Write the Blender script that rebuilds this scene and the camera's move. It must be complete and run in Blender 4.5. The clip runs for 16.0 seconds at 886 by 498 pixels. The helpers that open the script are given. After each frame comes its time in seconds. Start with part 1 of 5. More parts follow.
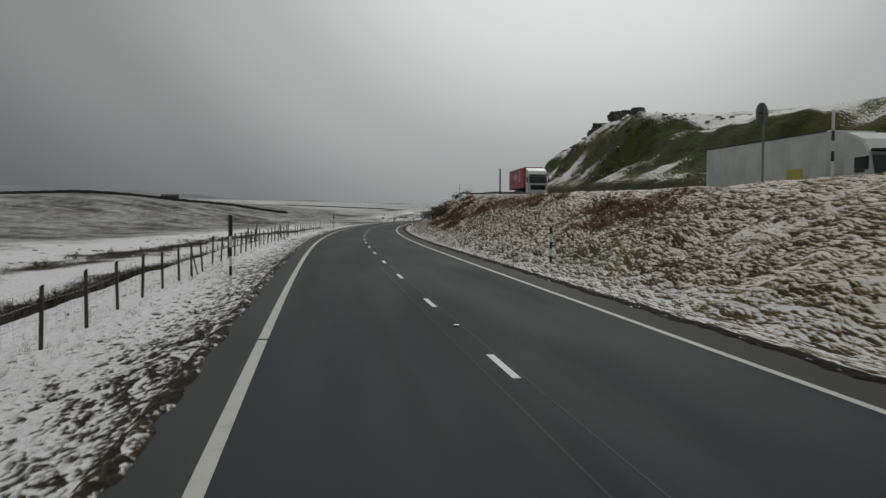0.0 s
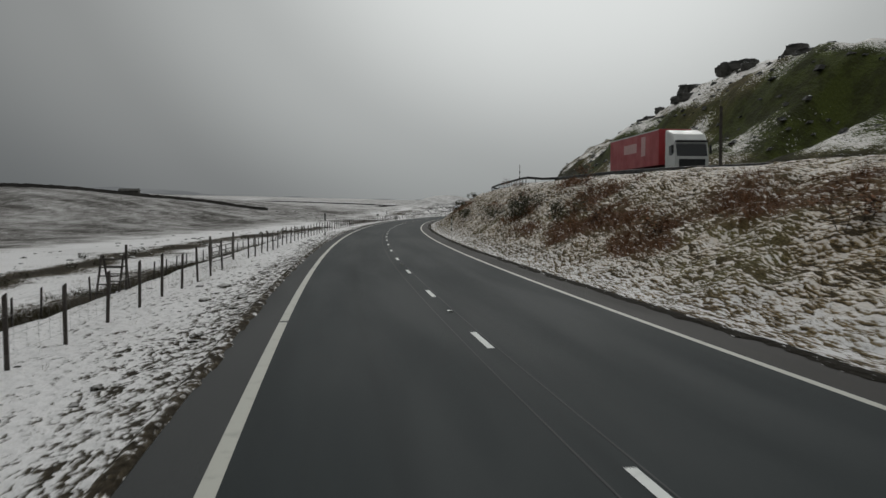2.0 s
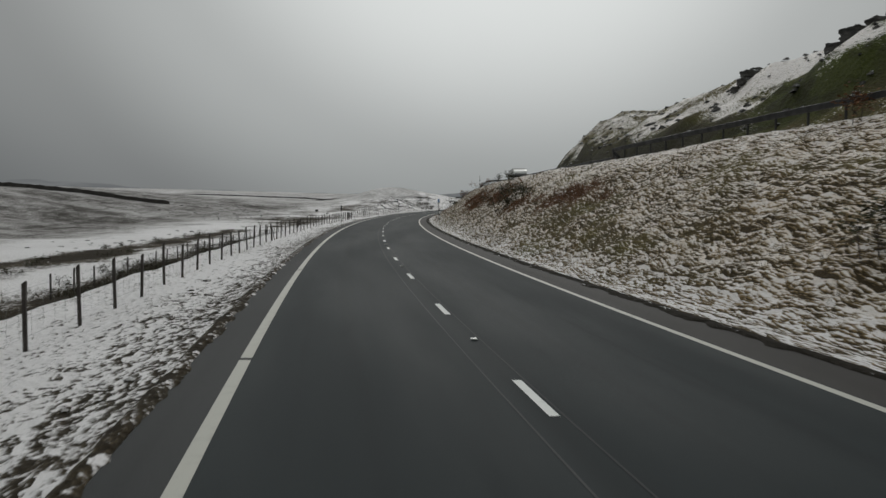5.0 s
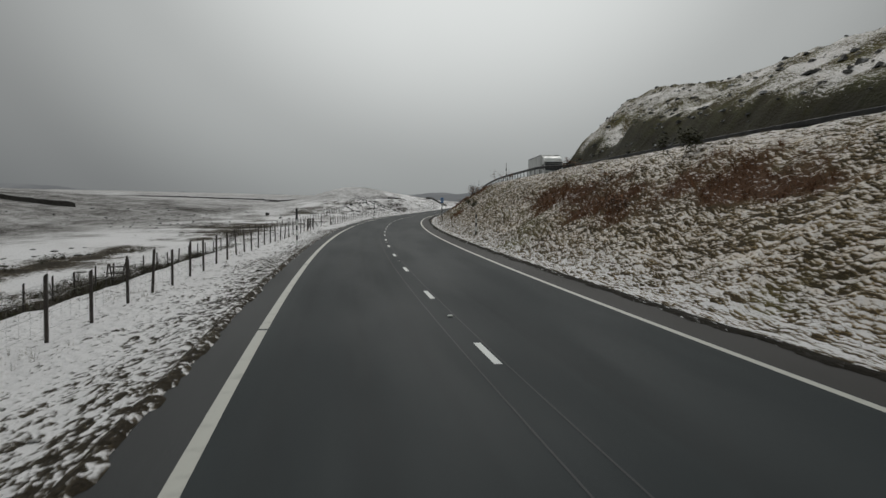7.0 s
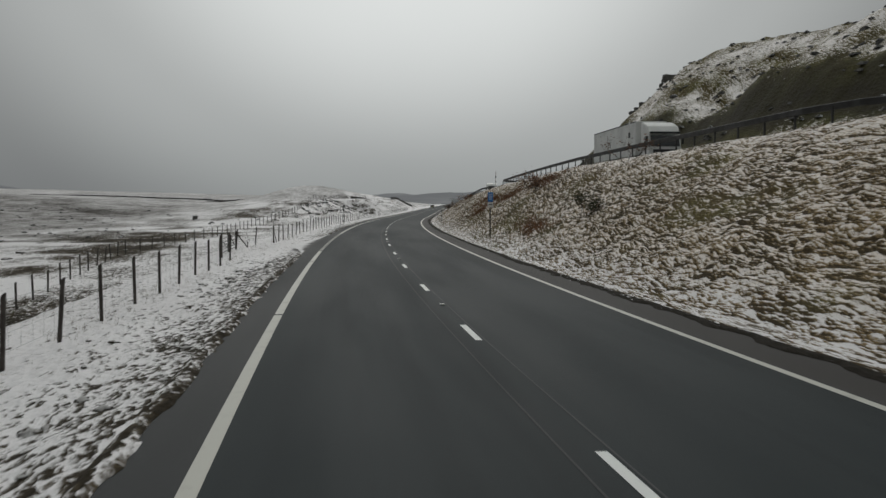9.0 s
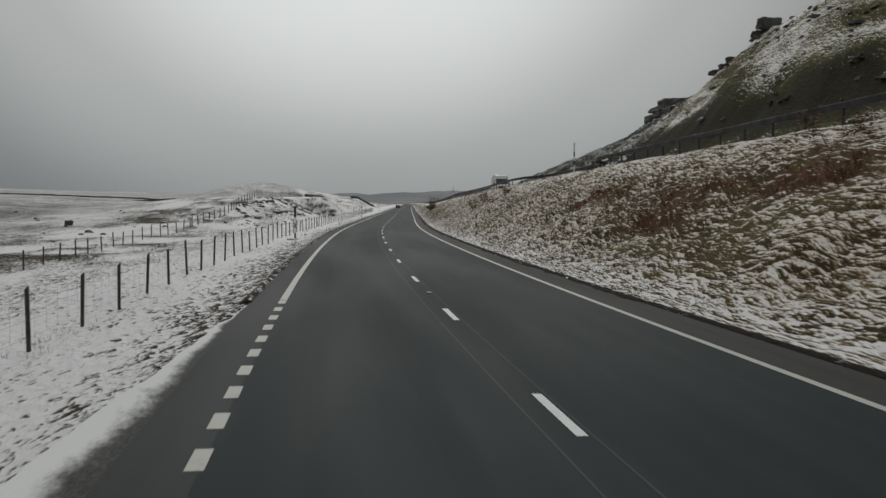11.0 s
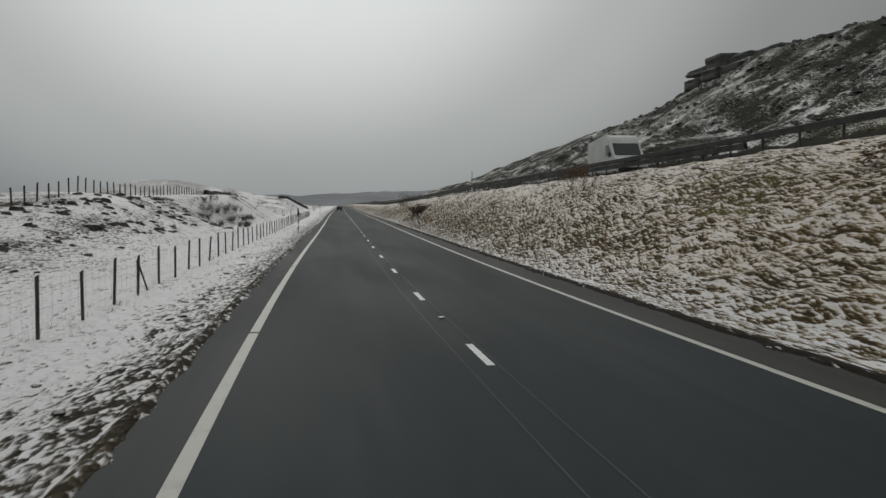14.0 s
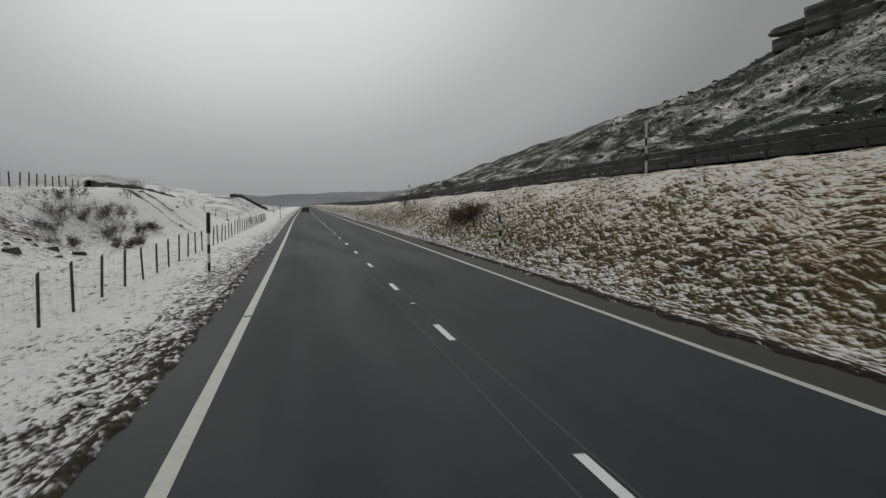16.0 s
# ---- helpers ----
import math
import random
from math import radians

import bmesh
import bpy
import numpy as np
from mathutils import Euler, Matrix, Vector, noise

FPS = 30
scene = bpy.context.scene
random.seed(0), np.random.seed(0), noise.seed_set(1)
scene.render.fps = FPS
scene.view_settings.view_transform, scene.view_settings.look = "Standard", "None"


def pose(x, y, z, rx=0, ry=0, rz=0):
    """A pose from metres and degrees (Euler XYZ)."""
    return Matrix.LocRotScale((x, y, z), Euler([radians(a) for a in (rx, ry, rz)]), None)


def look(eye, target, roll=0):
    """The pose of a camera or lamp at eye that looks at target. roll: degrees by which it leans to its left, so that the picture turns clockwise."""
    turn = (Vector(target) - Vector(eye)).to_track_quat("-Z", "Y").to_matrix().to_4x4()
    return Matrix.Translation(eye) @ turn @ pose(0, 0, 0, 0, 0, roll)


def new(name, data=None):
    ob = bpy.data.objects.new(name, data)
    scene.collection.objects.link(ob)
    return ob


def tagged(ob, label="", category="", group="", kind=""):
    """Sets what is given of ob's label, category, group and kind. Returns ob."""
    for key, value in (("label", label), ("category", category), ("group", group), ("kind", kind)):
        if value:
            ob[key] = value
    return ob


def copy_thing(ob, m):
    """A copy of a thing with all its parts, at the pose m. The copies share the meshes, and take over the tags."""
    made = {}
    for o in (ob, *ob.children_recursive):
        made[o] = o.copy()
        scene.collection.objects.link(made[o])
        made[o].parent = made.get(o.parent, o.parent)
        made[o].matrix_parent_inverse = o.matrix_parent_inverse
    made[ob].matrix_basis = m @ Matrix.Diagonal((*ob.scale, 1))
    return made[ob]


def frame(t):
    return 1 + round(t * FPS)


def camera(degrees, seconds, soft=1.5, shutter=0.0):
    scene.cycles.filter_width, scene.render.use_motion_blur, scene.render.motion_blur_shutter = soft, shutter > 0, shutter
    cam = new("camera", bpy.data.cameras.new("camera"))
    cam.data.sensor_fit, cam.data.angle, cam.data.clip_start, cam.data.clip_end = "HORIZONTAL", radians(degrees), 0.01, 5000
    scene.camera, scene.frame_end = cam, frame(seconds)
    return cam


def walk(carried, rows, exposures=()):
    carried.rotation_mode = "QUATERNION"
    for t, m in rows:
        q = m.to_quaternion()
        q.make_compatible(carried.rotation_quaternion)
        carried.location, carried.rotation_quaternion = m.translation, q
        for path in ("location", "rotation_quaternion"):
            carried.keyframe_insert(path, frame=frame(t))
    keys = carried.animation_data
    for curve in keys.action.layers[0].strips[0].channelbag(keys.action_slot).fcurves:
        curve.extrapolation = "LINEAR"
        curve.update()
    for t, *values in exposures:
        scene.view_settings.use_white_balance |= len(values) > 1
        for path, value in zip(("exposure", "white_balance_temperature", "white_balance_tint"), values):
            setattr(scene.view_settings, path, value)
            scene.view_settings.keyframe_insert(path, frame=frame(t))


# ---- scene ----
# Road: heading and height by distance along the centre line, from curvature and grade at even knots.
KNOT0, KNOT_STEP = -20.0, 30.0
CURV = [0.375, 0.336, 0.387, 0.936, 0.922, 0.862, 0.976, 1.008, 0.903, 0.989, 0.929, 0.974, 0.75, 0.921, 0.441, -0.036, -0.066, -0.039, 0.024, 0.094, 0.067, -0.026, -0.049, -0.049]
GRADE = [0.386, 0.376, -0.091, -0.397, -0.37, -0.252, -0.236, -0.087, -0.127, -0.21, -0.013, -0.063, -0.082, -0.084, 0.07, 0.194, 0.362, 0.333, 0.294, 0.283, 0.314, 0.319, 0.292, 0.292]
LANE_L, LANE_R, EYE = 3.595, 3.699, 2.261
FIELD_OF_VIEW, MOUNT_YAW = 52.084, 8.273
# seconds: distance along the road, offset from the centre line, yaw, pitch, roll
DRIVE = [
    (0, 6.216, -2.624, 0.035, -2.335, 0.324),
    (0.5, 19.082, -2.617, -0.091, -2.42, 0.137),
    (1, 31.951, -2.641, -0.126, -2.47, 0.064),
    (1.5, 44.717, -2.672, -0.157, -2.588, 0.032),
    (2, 57.431, -2.633, -0.373, -2.609, 0.063),
    (2.5, 70.244, -2.618, -0.582, -2.82, -0.059),
    (3, 83.227, -2.594, -0.499, -2.84, -0.111),
    (3.5, 95.797, -2.566, -0.265, -2.867, -0.04),
    (4, 108.78, -2.529, -0.209, -2.924, 0.093),
    (6.5, 172.814, -2.347, -0.249, -2.867, 0.049),
    (7, 185.492, -2.375, -0.31, -2.861, 0.006),
    (7.5, 198.469, -2.394, -0.325, -2.866, 0.031),
    (8, 211.262, -2.449, -0.308, -2.836, 0.153),
    (8.5, 224.198, -2.519, -0.229, -2.845, 0.218),
    (9, 237.018, -2.51, -0.274, -2.801, 0.125),
    (9.5, 249.894, -2.506, -0.038, -2.834, 0.044),
    (10, 262.856, -2.527, -0.094, -2.817, 0.117),
    (12.5, 326.924, -2.451, 0.037, -2.727, 0.126),
    (13, 339.92, -2.481, 0.229, -2.7, 0.006),
    (13.5, 352.868, -2.473, 0.439, -2.742, -0.143),
    (14, 365.482, -2.424, 0.36, -2.739, -0.329),
    (14.5, 378.583, -2.417, 0.372, -2.705, -0.325),
    (15, 391.35, -2.452, 0.512, -2.696, -0.243),
    (15.5, 404.277, -2.437, 0.656, -2.729, -0.263),
    (16, 417.204, -2.435, 0.911, -2.705, -0.311),
]
S_MIN, S_MAX, DS = -20.0, 1400.0, 2.0


def build_centre_line():
    s = np.arange(S_MIN, S_MAX + DS, DS)
    knots = KNOT0 + KNOT_STEP * np.arange(len(CURV))
    k = np.interp(s, knots, np.array(CURV) * 1e-3) * (s < 640)
    g = np.interp(s, knots, np.array(GRADE) * 1e-2)
    th = np.concatenate([[0], np.cumsum((k[1:] + k[:-1]) / 2 * DS)])
    mid = (th[1:] + th[:-1]) / 2
    x = np.concatenate([[0], np.cumsum(np.sin(mid) * DS)])
    y = np.concatenate([[0], np.cumsum(np.cos(mid) * DS)]) + S_MIN
    z = np.concatenate([[0], np.cumsum((g[1:] + g[:-1]) / 2 * DS)])
    return s, th - np.interp(0, s, th), x, y, z - np.interp(0, s, z)


LINE_S, LINE_TH, LINE_X, LINE_Y, LINE_Z = build_centre_line()


def heading(s):
    return np.interp(s, LINE_S, LINE_TH)


def at_road(s, lat, up=0.0):
    """World place at distance s along the road, lat metres to the right of its centre line, up metres over it."""
    s, lat = np.asarray(s, float), np.asarray(lat, float)
    th = heading(s)
    over = np.maximum(s - S_MAX, 0) + np.minimum(s - S_MIN, 0)
    x = np.interp(s, LINE_S, LINE_X) + lat * np.cos(th) + over * np.sin(th)
    y = np.interp(s, LINE_S, LINE_Y) - lat * np.sin(th) + over * np.cos(th)
    return np.stack(np.broadcast_arrays(x, y, np.interp(s, LINE_S, LINE_Z) + up), -1)


def drive_row(t, s, lat, yaw, pitch, roll):
    p = at_road(s, lat, EYE)
    a, b = heading(s) + radians(MOUNT_YAW + yaw), radians(pitch)
    ahead = Vector((math.sin(a) * math.cos(b), math.cos(a) * math.cos(b), math.sin(b)))
    return t, look(p, Vector(p) + 10 * ahead, roll)


cam = camera(FIELD_OF_VIEW, 16.0, shutter=0.08)
walk(cam, [drive_row(*r) for r in DRIVE])

# ---- light: thin overcast, the sun veiled ahead and to the right ----
SUN_AZIMUTH, SUN_HEIGHT = radians(17), radians(25)
sun_way = Vector((math.sin(SUN_AZIMUTH) * math.cos(SUN_HEIGHT), math.cos(SUN_AZIMUTH) * math.cos(SUN_HEIGHT), math.sin(SUN_HEIGHT)))
world = bpy.data.worlds.new("overcast_sky")
scene.world = world
world.use_nodes = True
wt = world.node_tree
wt.nodes.clear()


def wnode(kind, **values):
    n = wt.nodes.new(kind)
    for k, v in values.items():
        setattr(n, k, v)
    return n


sky = wnode("ShaderNodeTexSky", sky_type="NISHITA", sun_disc=False)
sky.sun_elevation, sky.sun_rotation, sky.air_density, sky.dust_density = SUN_HEIGHT, SUN_AZIMUTH, 2.0, 6.0
grey = wnode("ShaderNodeRGBToBW")
wt.links.new(sky.outputs[0], grey.inputs[0])
coord = wnode("ShaderNodeTexCoord")
dot = wnode("ShaderNodeVectorMath", operation="DOT_PRODUCT")
dot.inputs[1].default_value = sun_way
wt.links.new(coord.outputs["Generated"], dot.inputs[0])
split = wnode("ShaderNodeSeparateXYZ")
wt.links.new(coord.outputs["Generated"], split.inputs[0])


def ramp_of(source, stops):
    n = wnode("ShaderNodeValToRGB")
    n.color_ramp.interpolation = "EASE"
    n.color_ramp.elements[0].position, n.color_ramp.elements[0].color = stops[0][0], (*stops[0][1], 1)
    n.color_ramp.elements[1].position, n.color_ramp.elements[1].color = stops[-1][0], (*stops[-1][1], 1)
    for at, c in stops[1:-1]:
        n.color_ramp.elements.new(at).color = (*c, 1)
    wt.links.new(source, n.inputs[0])
    return n


# cloud brightens towards the zenith, and round the veiled sun
vault = ramp_of(split.outputs[2], [(0.0, (0.15, 0.16, 0.163)), (0.2, (0.19, 0.2, 0.2)), (0.9, (0.592, 0.625, 0.613))])
halo = ramp_of(dot.outputs["Value"], [(0.76, (0.0, 0.0, 0.0)), (0.85, (0.07, 0.0715, 0.07)), (0.92, (0.215, 0.224, 0.219)), (0.975, (0.43, 0.447, 0.437)), (1.0, (0.588, 0.605, 0.592))])
glow = wnode("ShaderNodeMix", data_type="RGBA", blend_type="ADD")
glow.inputs[0].default_value = 1.0
wt.links.new(vault.outputs[0], glow.inputs[6])
wt.links.new(halo.outputs[0], glow.inputs[7])
drift = wnode("ShaderNodeTexNoise")
drift.inputs["Scale"].default_value, drift.inputs["Detail"].default_value = 3.0, 4.0
wt.links.new(coord.outputs["Generated"], drift.inputs["Vector"])
vary = wnode("ShaderNodeMapRange")
vary.inputs["To Min"].default_value, vary.inputs["To Max"].default_value = 0.93, 1.07
wt.links.new(drift.outputs[0], vary.inputs[0])
cloud = wnode("ShaderNodeMix", data_type="RGBA", blend_type="MULTIPLY")
cloud.inputs[0].default_value = 1.0
wt.links.new(glow.outputs[2], cloud.inputs[6])
wt.links.new(vary.outputs[0], cloud.inputs[7])
clear = wnode("ShaderNodeBackground")
clear.inputs[1].default_value = 0.05
wt.links.new(grey.outputs[0], clear.inputs[0])
veil = wnode("ShaderNodeBackground")
veil.inputs[1].default_value = 1.0
wt.links.new(cloud.outputs[2], veil.inputs[0])
both = wnode("ShaderNodeMixShader")
both.inputs[0].default_value = 0.9
wt.links.new(clear.outputs[0], both.inputs[1])
wt.links.new(veil.outputs[0], both.inputs[2])
out = wnode("ShaderNodeOutputWorld")
wt.links.new(both.outputs[0], out.inputs[0])
sun = new("sun", bpy.data.lights.new("sun", "SUN"))
sun.data.energy, sun.data.angle, sun.data.color = 0.55, radians(25), (1.0, 0.975, 0.94)
sun.matrix_world = look((0, 0, 60), Vector((0, 0, 60)) - sun_way)
scene.view_settings.exposure = -0.12

# ---- materials ----
class Nodes:
    """A short way to write a node material."""

    def __init__(self, name):
        self.m = bpy.data.materials.new(name)
        self.m.use_nodes = True
        self.t = self.m.node_tree
        self.b = self.t.nodes["Principled BSDF"]

    def put(self, sock, v):
        if hasattr(v, "links"):
            self.t.links.new(v, sock)
        elif isinstance(v, tuple) and len(v) == 3 and sock.type == "RGBA":
            sock.default_value = (*v, 1)
        else:
            sock.default_value = v

    def at(self, kind="Object"):
        return self.t.nodes.new("ShaderNodeTexCoord").outputs[kind]

    def stretch(self, vec, scale):
        n = self.t.nodes.new("ShaderNodeMapping")
        self.t.links.new(vec, n.inputs[0])
        n.inputs["Scale"].default_value = scale
        return n.outputs[0]

    def noise(self, vec, scale, detail=4.0, rough=0.55, warp=0.0):
        n = self.t.nodes.new("ShaderNodeTexNoise")
        self.t.links.new(vec, n.inputs["Vector"])
        n.inputs["Scale"].default_value, n.inputs["Detail"].default_value = scale, detail
        n.inputs["Roughness"].default_value, n.inputs["Distortion"].default_value = rough, warp
        return n.outputs[0]

    def ramp(self, v, lo, hi, a=0.0, b=1.0):
        n = self.t.nodes.new("ShaderNodeMapRange")
        n.interpolation_type = "SMOOTHSTEP"
        for i, x in enumerate((v, lo, hi, a, b)):
            self.put(n.inputs[i], x)
        return n.outputs[0]

    def math(self, op, a, b=0.0):
        n = self.t.nodes.new("ShaderNodeMath")
        n.operation = op
        self.put(n.inputs[0], a), self.put(n.inputs[1], b)
        return n.outputs[0]

    def mix(self, f, a, b, how="MIX"):
        n = self.t.nodes.new("ShaderNodeMix")
        n.data_type, n.blend_type = "RGBA", how
        self.put(n.inputs[0], f), self.put(n.inputs[6], a), self.put(n.inputs[7], b)
        return n.outputs[2]

    def shaken(self, vec, amount, scale):
        """The vector with a noise added to it."""
        n = self.t.nodes.new("ShaderNodeTexNoise")
        self.t.links.new(vec, n.inputs["Vector"])
        n.inputs["Scale"].default_value, n.inputs["Detail"].default_value = scale, 3
        n.inputs["Roughness"].default_value = 0.65
        m = self.t.nodes.new("ShaderNodeVectorMath")
        m.operation = "MULTIPLY_ADD"
        self.t.links.new(n.outputs["Color"], m.inputs[0])
        m.inputs[1].default_value = (amount, amount, 0)
        self.t.links.new(vec, m.inputs[2])
        return m.outputs[0]

    def cells(self, vec):
        """Distance to the middle of the cell, place up or down from it, and a chance number."""
        n = self.t.nodes.new("ShaderNodeTexVoronoi")
        n.voronoi_dimensions = "2D"
        n.inputs["Scale"].default_value = 1.0
        self.t.links.new(vec, n.inputs["Vector"])
        d = self.t.nodes.new("ShaderNodeVectorMath")
        d.operation = "SUBTRACT"
        self.t.links.new(vec, d.inputs[0])
        self.t.links.new(n.outputs["Position"], d.inputs[1])
        s = self.t.nodes.new("ShaderNodeSeparateXYZ")
        self.t.links.new(d.outputs[0], s.inputs[0])
        c = self.t.nodes.new("ShaderNodeSeparateXYZ")
        self.t.links.new(n.outputs["Color"], c.inputs[0])
        return n.outputs["Distance"], s.outputs[1], c.outputs[0]

    def attr(self, name):
        n = self.t.nodes.new("ShaderNodeAttribute")
        n.attribute_name = name
        return n.outputs["Fac"]

    def random(self, island=False):
        if island:
            return self.t.nodes.new("ShaderNodeNewGeometry").outputs["Random Per Island"]
        return self.t.nodes.new("ShaderNodeObjectInfo").outputs["Random"]

    def bump(self, height, strength, distance):
        n = self.t.nodes.new("ShaderNodeBump")
        n.inputs["Strength"].default_value, n.inputs["Distance"].default_value = strength, distance
        self.t.links.new(height, n.inputs["Height"])
        self.t.links.new(n.outputs[0], self.b.inputs["Normal"])

    def done(self, color, rough=0.8, metal=0.0, specular=None):
        self.put(self.b.inputs["Base Color"], color)
        self.put(self.b.inputs["Roughness"], rough)
        self.put(self.b.inputs["Metallic"], metal)
        if specular is not None:
            self.b.inputs["Specular IOR Level"].default_value = specular
        return self.m


def plain(name, color, rough=0.6, metal=0.0, spread=0.25, scale=6.0, bump=0.0):
    """Paint, plastic, metal or wood: one colour, with grime at two scales and a fine relief."""
    n = Nodes(name)
    v = n.at()
    big, fine = n.noise(v, scale, 5), n.noise(v, scale * 9, 3)
    c = n.mix(n.ramp(big, 0.35, 0.7, 0.0, spread), color, tuple(x * 0.45 for x in color))
    c = n.mix(n.ramp(fine, 0.45, 0.75, 0.0, spread * 0.6), c, tuple(min(1, x * 1.25 + 0.01) for x in color))
    if bump:
        n.bump(fine, 0.4, bump)
    return n.done(c, n.ramp(big, 0.3, 0.7, rough * 0.85, min(1, rough * 1.15)), metal)


def asphalt(name, base, stone, worn):
    n = Nodes(name)
    uv = n.at("UV")
    grain = n.noise(uv, 90, 2, 0.7)
    patch = n.noise(n.stretch(uv, (0.06, 0.55, 1)), 1.0, 5, 0.6)
    tracks = n.noise(n.stretch(uv, (0.012, 1.3, 1)), 1.0, 3)
    c = n.mix(n.ramp(grain, 0.42, 0.7), base, stone)
    c = n.mix(n.ramp(patch, 0.4, 0.68, 0.0, 0.4), c, worn)
    c = n.mix(n.ramp(tracks, 0.45, 0.7, 0.0, 0.35), c, tuple(x * 0.6 for x in base))
    n.bump(grain, 0.35, 0.006)
    return n.done(c, n.ramp(patch, 0.35, 0.7, 0.8, 0.9), 0.0, 0.18)


ASPHALT = asphalt("asphalt", (0.0166, 0.0222, 0.0242), (0.0345, 0.0435, 0.046), (0.022, 0.0278, 0.0302))
SHOULDER = asphalt("gritty_asphalt", (0.034, 0.032, 0.031), (0.078, 0.072, 0.067), (0.05, 0.046, 0.043))
STRIP = asphalt("edge_asphalt", (0.034, 0.036, 0.037), (0.076, 0.078, 0.079), (0.047, 0.049, 0.05))
SEAM = asphalt("sealed_joint", (0.06, 0.062, 0.064), (0.1, 0.1, 0.1), (0.045, 0.047, 0.049))


def road_paint(name, color):
    n = Nodes(name)
    uv = n.at("UV")
    wear, fine = n.noise(uv, 2.2, 6, 0.65), n.noise(uv, 40, 3)
    c = n.mix(n.ramp(wear, 0.5, 0.78, 0.0, 0.55), color, tuple(x * 0.45 for x in color))
    c = n.mix(n.ramp(fine, 0.6, 0.8, 0.0, 0.5), c, (0.12, 0.12, 0.115))
    return n.done(c, 0.7)


PAINT_EDGE = road_paint("edge_line_paint", (0.5, 0.49, 0.44))
PAINT_DASH = road_paint("lane_mark_paint", (0.72, 0.73, 0.71))


def moor():
    """Snow over rough grass; attributes say how much grass shows and of which kind."""
    n = Nodes("snowy_moor")
    uv = n.at("UV")
    bare, green, bracken, soil = (n.attr(a) for a in ("bare", "green", "bracken", "soil"))
    sides = n.t.nodes.new("ShaderNodeSeparateXYZ")
    n.t.links.new(uv, sides.inputs[0])
    # coarse tussocks by the road, smoother pasture and moor further off
    near = n.math("MULTIPLY", n.ramp(sides.outputs[1], -24.0, -10.0, 0.3, 1.0), n.ramp(sides.outputs[1], 15.0, 32.0, 1.0, 0.6))
    foot = n.ramp(sides.outputs[1], -0.5, 0.5, -0.55, 1.0)
    flat = n.ramp(sides.outputs[1], -0.5, 0.5, 0.75, 1.0)
    along = n.ramp(sides.outputs[1], -0.5, 0.5, 1.65, 1.0)
    fine = n.noise(n.stretch(uv, (1.0, 1.7, 1)), 8.0, 5, 0.7)
    grain = n.noise(n.stretch(uv, (1.0, 1.3, 1)), 26.0, 3, 0.7)
    ruffle = n.noise(n.stretch(uv, (1.3, 2.4, 1)), 1.6, 5, 0.7)
    broad = n.noise(uv, 0.07, 4, 0.6)
    field = n.noise(n.stretch(uv, (0.35, 1.2, 1)), 0.16, 6, 0.65)
    stripe = n.noise(n.stretch(uv, (0.16, 0.5, 1)), 1.0, 6, 0.7, 0.5)
    clump = n.noise(n.stretch(uv, (0.3, 0.75, 1)), 1.0, 4, 0.6)
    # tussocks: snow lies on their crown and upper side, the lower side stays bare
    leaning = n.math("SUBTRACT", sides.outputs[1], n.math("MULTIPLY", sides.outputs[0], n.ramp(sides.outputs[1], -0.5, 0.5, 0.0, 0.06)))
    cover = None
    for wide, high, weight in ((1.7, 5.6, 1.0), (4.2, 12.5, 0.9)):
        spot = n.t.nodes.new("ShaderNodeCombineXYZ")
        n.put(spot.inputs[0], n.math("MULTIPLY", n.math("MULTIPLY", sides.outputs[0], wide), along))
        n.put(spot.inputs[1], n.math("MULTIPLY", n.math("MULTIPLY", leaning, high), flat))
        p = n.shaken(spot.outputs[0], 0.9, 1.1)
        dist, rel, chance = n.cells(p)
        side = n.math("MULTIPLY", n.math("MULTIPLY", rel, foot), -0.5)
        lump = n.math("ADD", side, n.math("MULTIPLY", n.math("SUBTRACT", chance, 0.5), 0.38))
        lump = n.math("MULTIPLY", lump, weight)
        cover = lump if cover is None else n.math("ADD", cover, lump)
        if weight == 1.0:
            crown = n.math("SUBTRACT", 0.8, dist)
    cover = n.math("MULTIPLY", cover, n.math("MULTIPLY", near, n.ramp(clump, 0.32, 0.62, 0.55, 1.05)))
    cover = n.math("ADD", cover, n.math("MULTIPLY", n.math("SUBTRACT", clump, 0.5), n.ramp(sides.outputs[1], -1.0, 1.0, 0.2, 0.6)))
    cover = n.math("ADD", cover, n.math("MULTIPLY", n.math("SUBTRACT", ruffle, 0.5), 0.7))
    cover = n.math("ADD", cover, n.math("MULTIPLY", n.math("SUBTRACT", fine, 0.5), 0.55))
    cover = n.math("ADD", cover, n.math("MULTIPLY", n.math("SUBTRACT", broad, 0.5), 0.2))
    cover = n.math("ADD", cover, n.math("MULTIPLY", n.math("SUBTRACT", field, 0.5), 0.3))
    cover = n.math("ADD", cover, n.math("MULTIPLY", n.math("MULTIPLY", n.math("SUBTRACT", stripe, 0.5), 0.95), n.math("SUBTRACT", 1.1, near)))
    cover = n.math("ADD", cover, n.math("SUBTRACT", n.math("MULTIPLY", bare, 0.75), 0.27))
    # far pasture: thin snow mixed finely with the grass
    pasture = n.ramp(sides.outputs[1], -48.0, -26.0, 1.0, 0.0)
    grass = n.ramp(cover, n.math("SUBTRACT", -0.07, n.math("MULTIPLY", pasture, 0.3)), n.math("ADD", 0.17, n.math("MULTIPLY", pasture, 0.34)))
    tone = n.ramp(n.math("ADD", n.math("MULTIPLY", fine, 0.5), n.math("MULTIPLY", grain, 0.5)), 0.36, 0.64)
    straw = n.mix(tone, (0.066, 0.044, 0.019), (0.37, 0.258, 0.12))
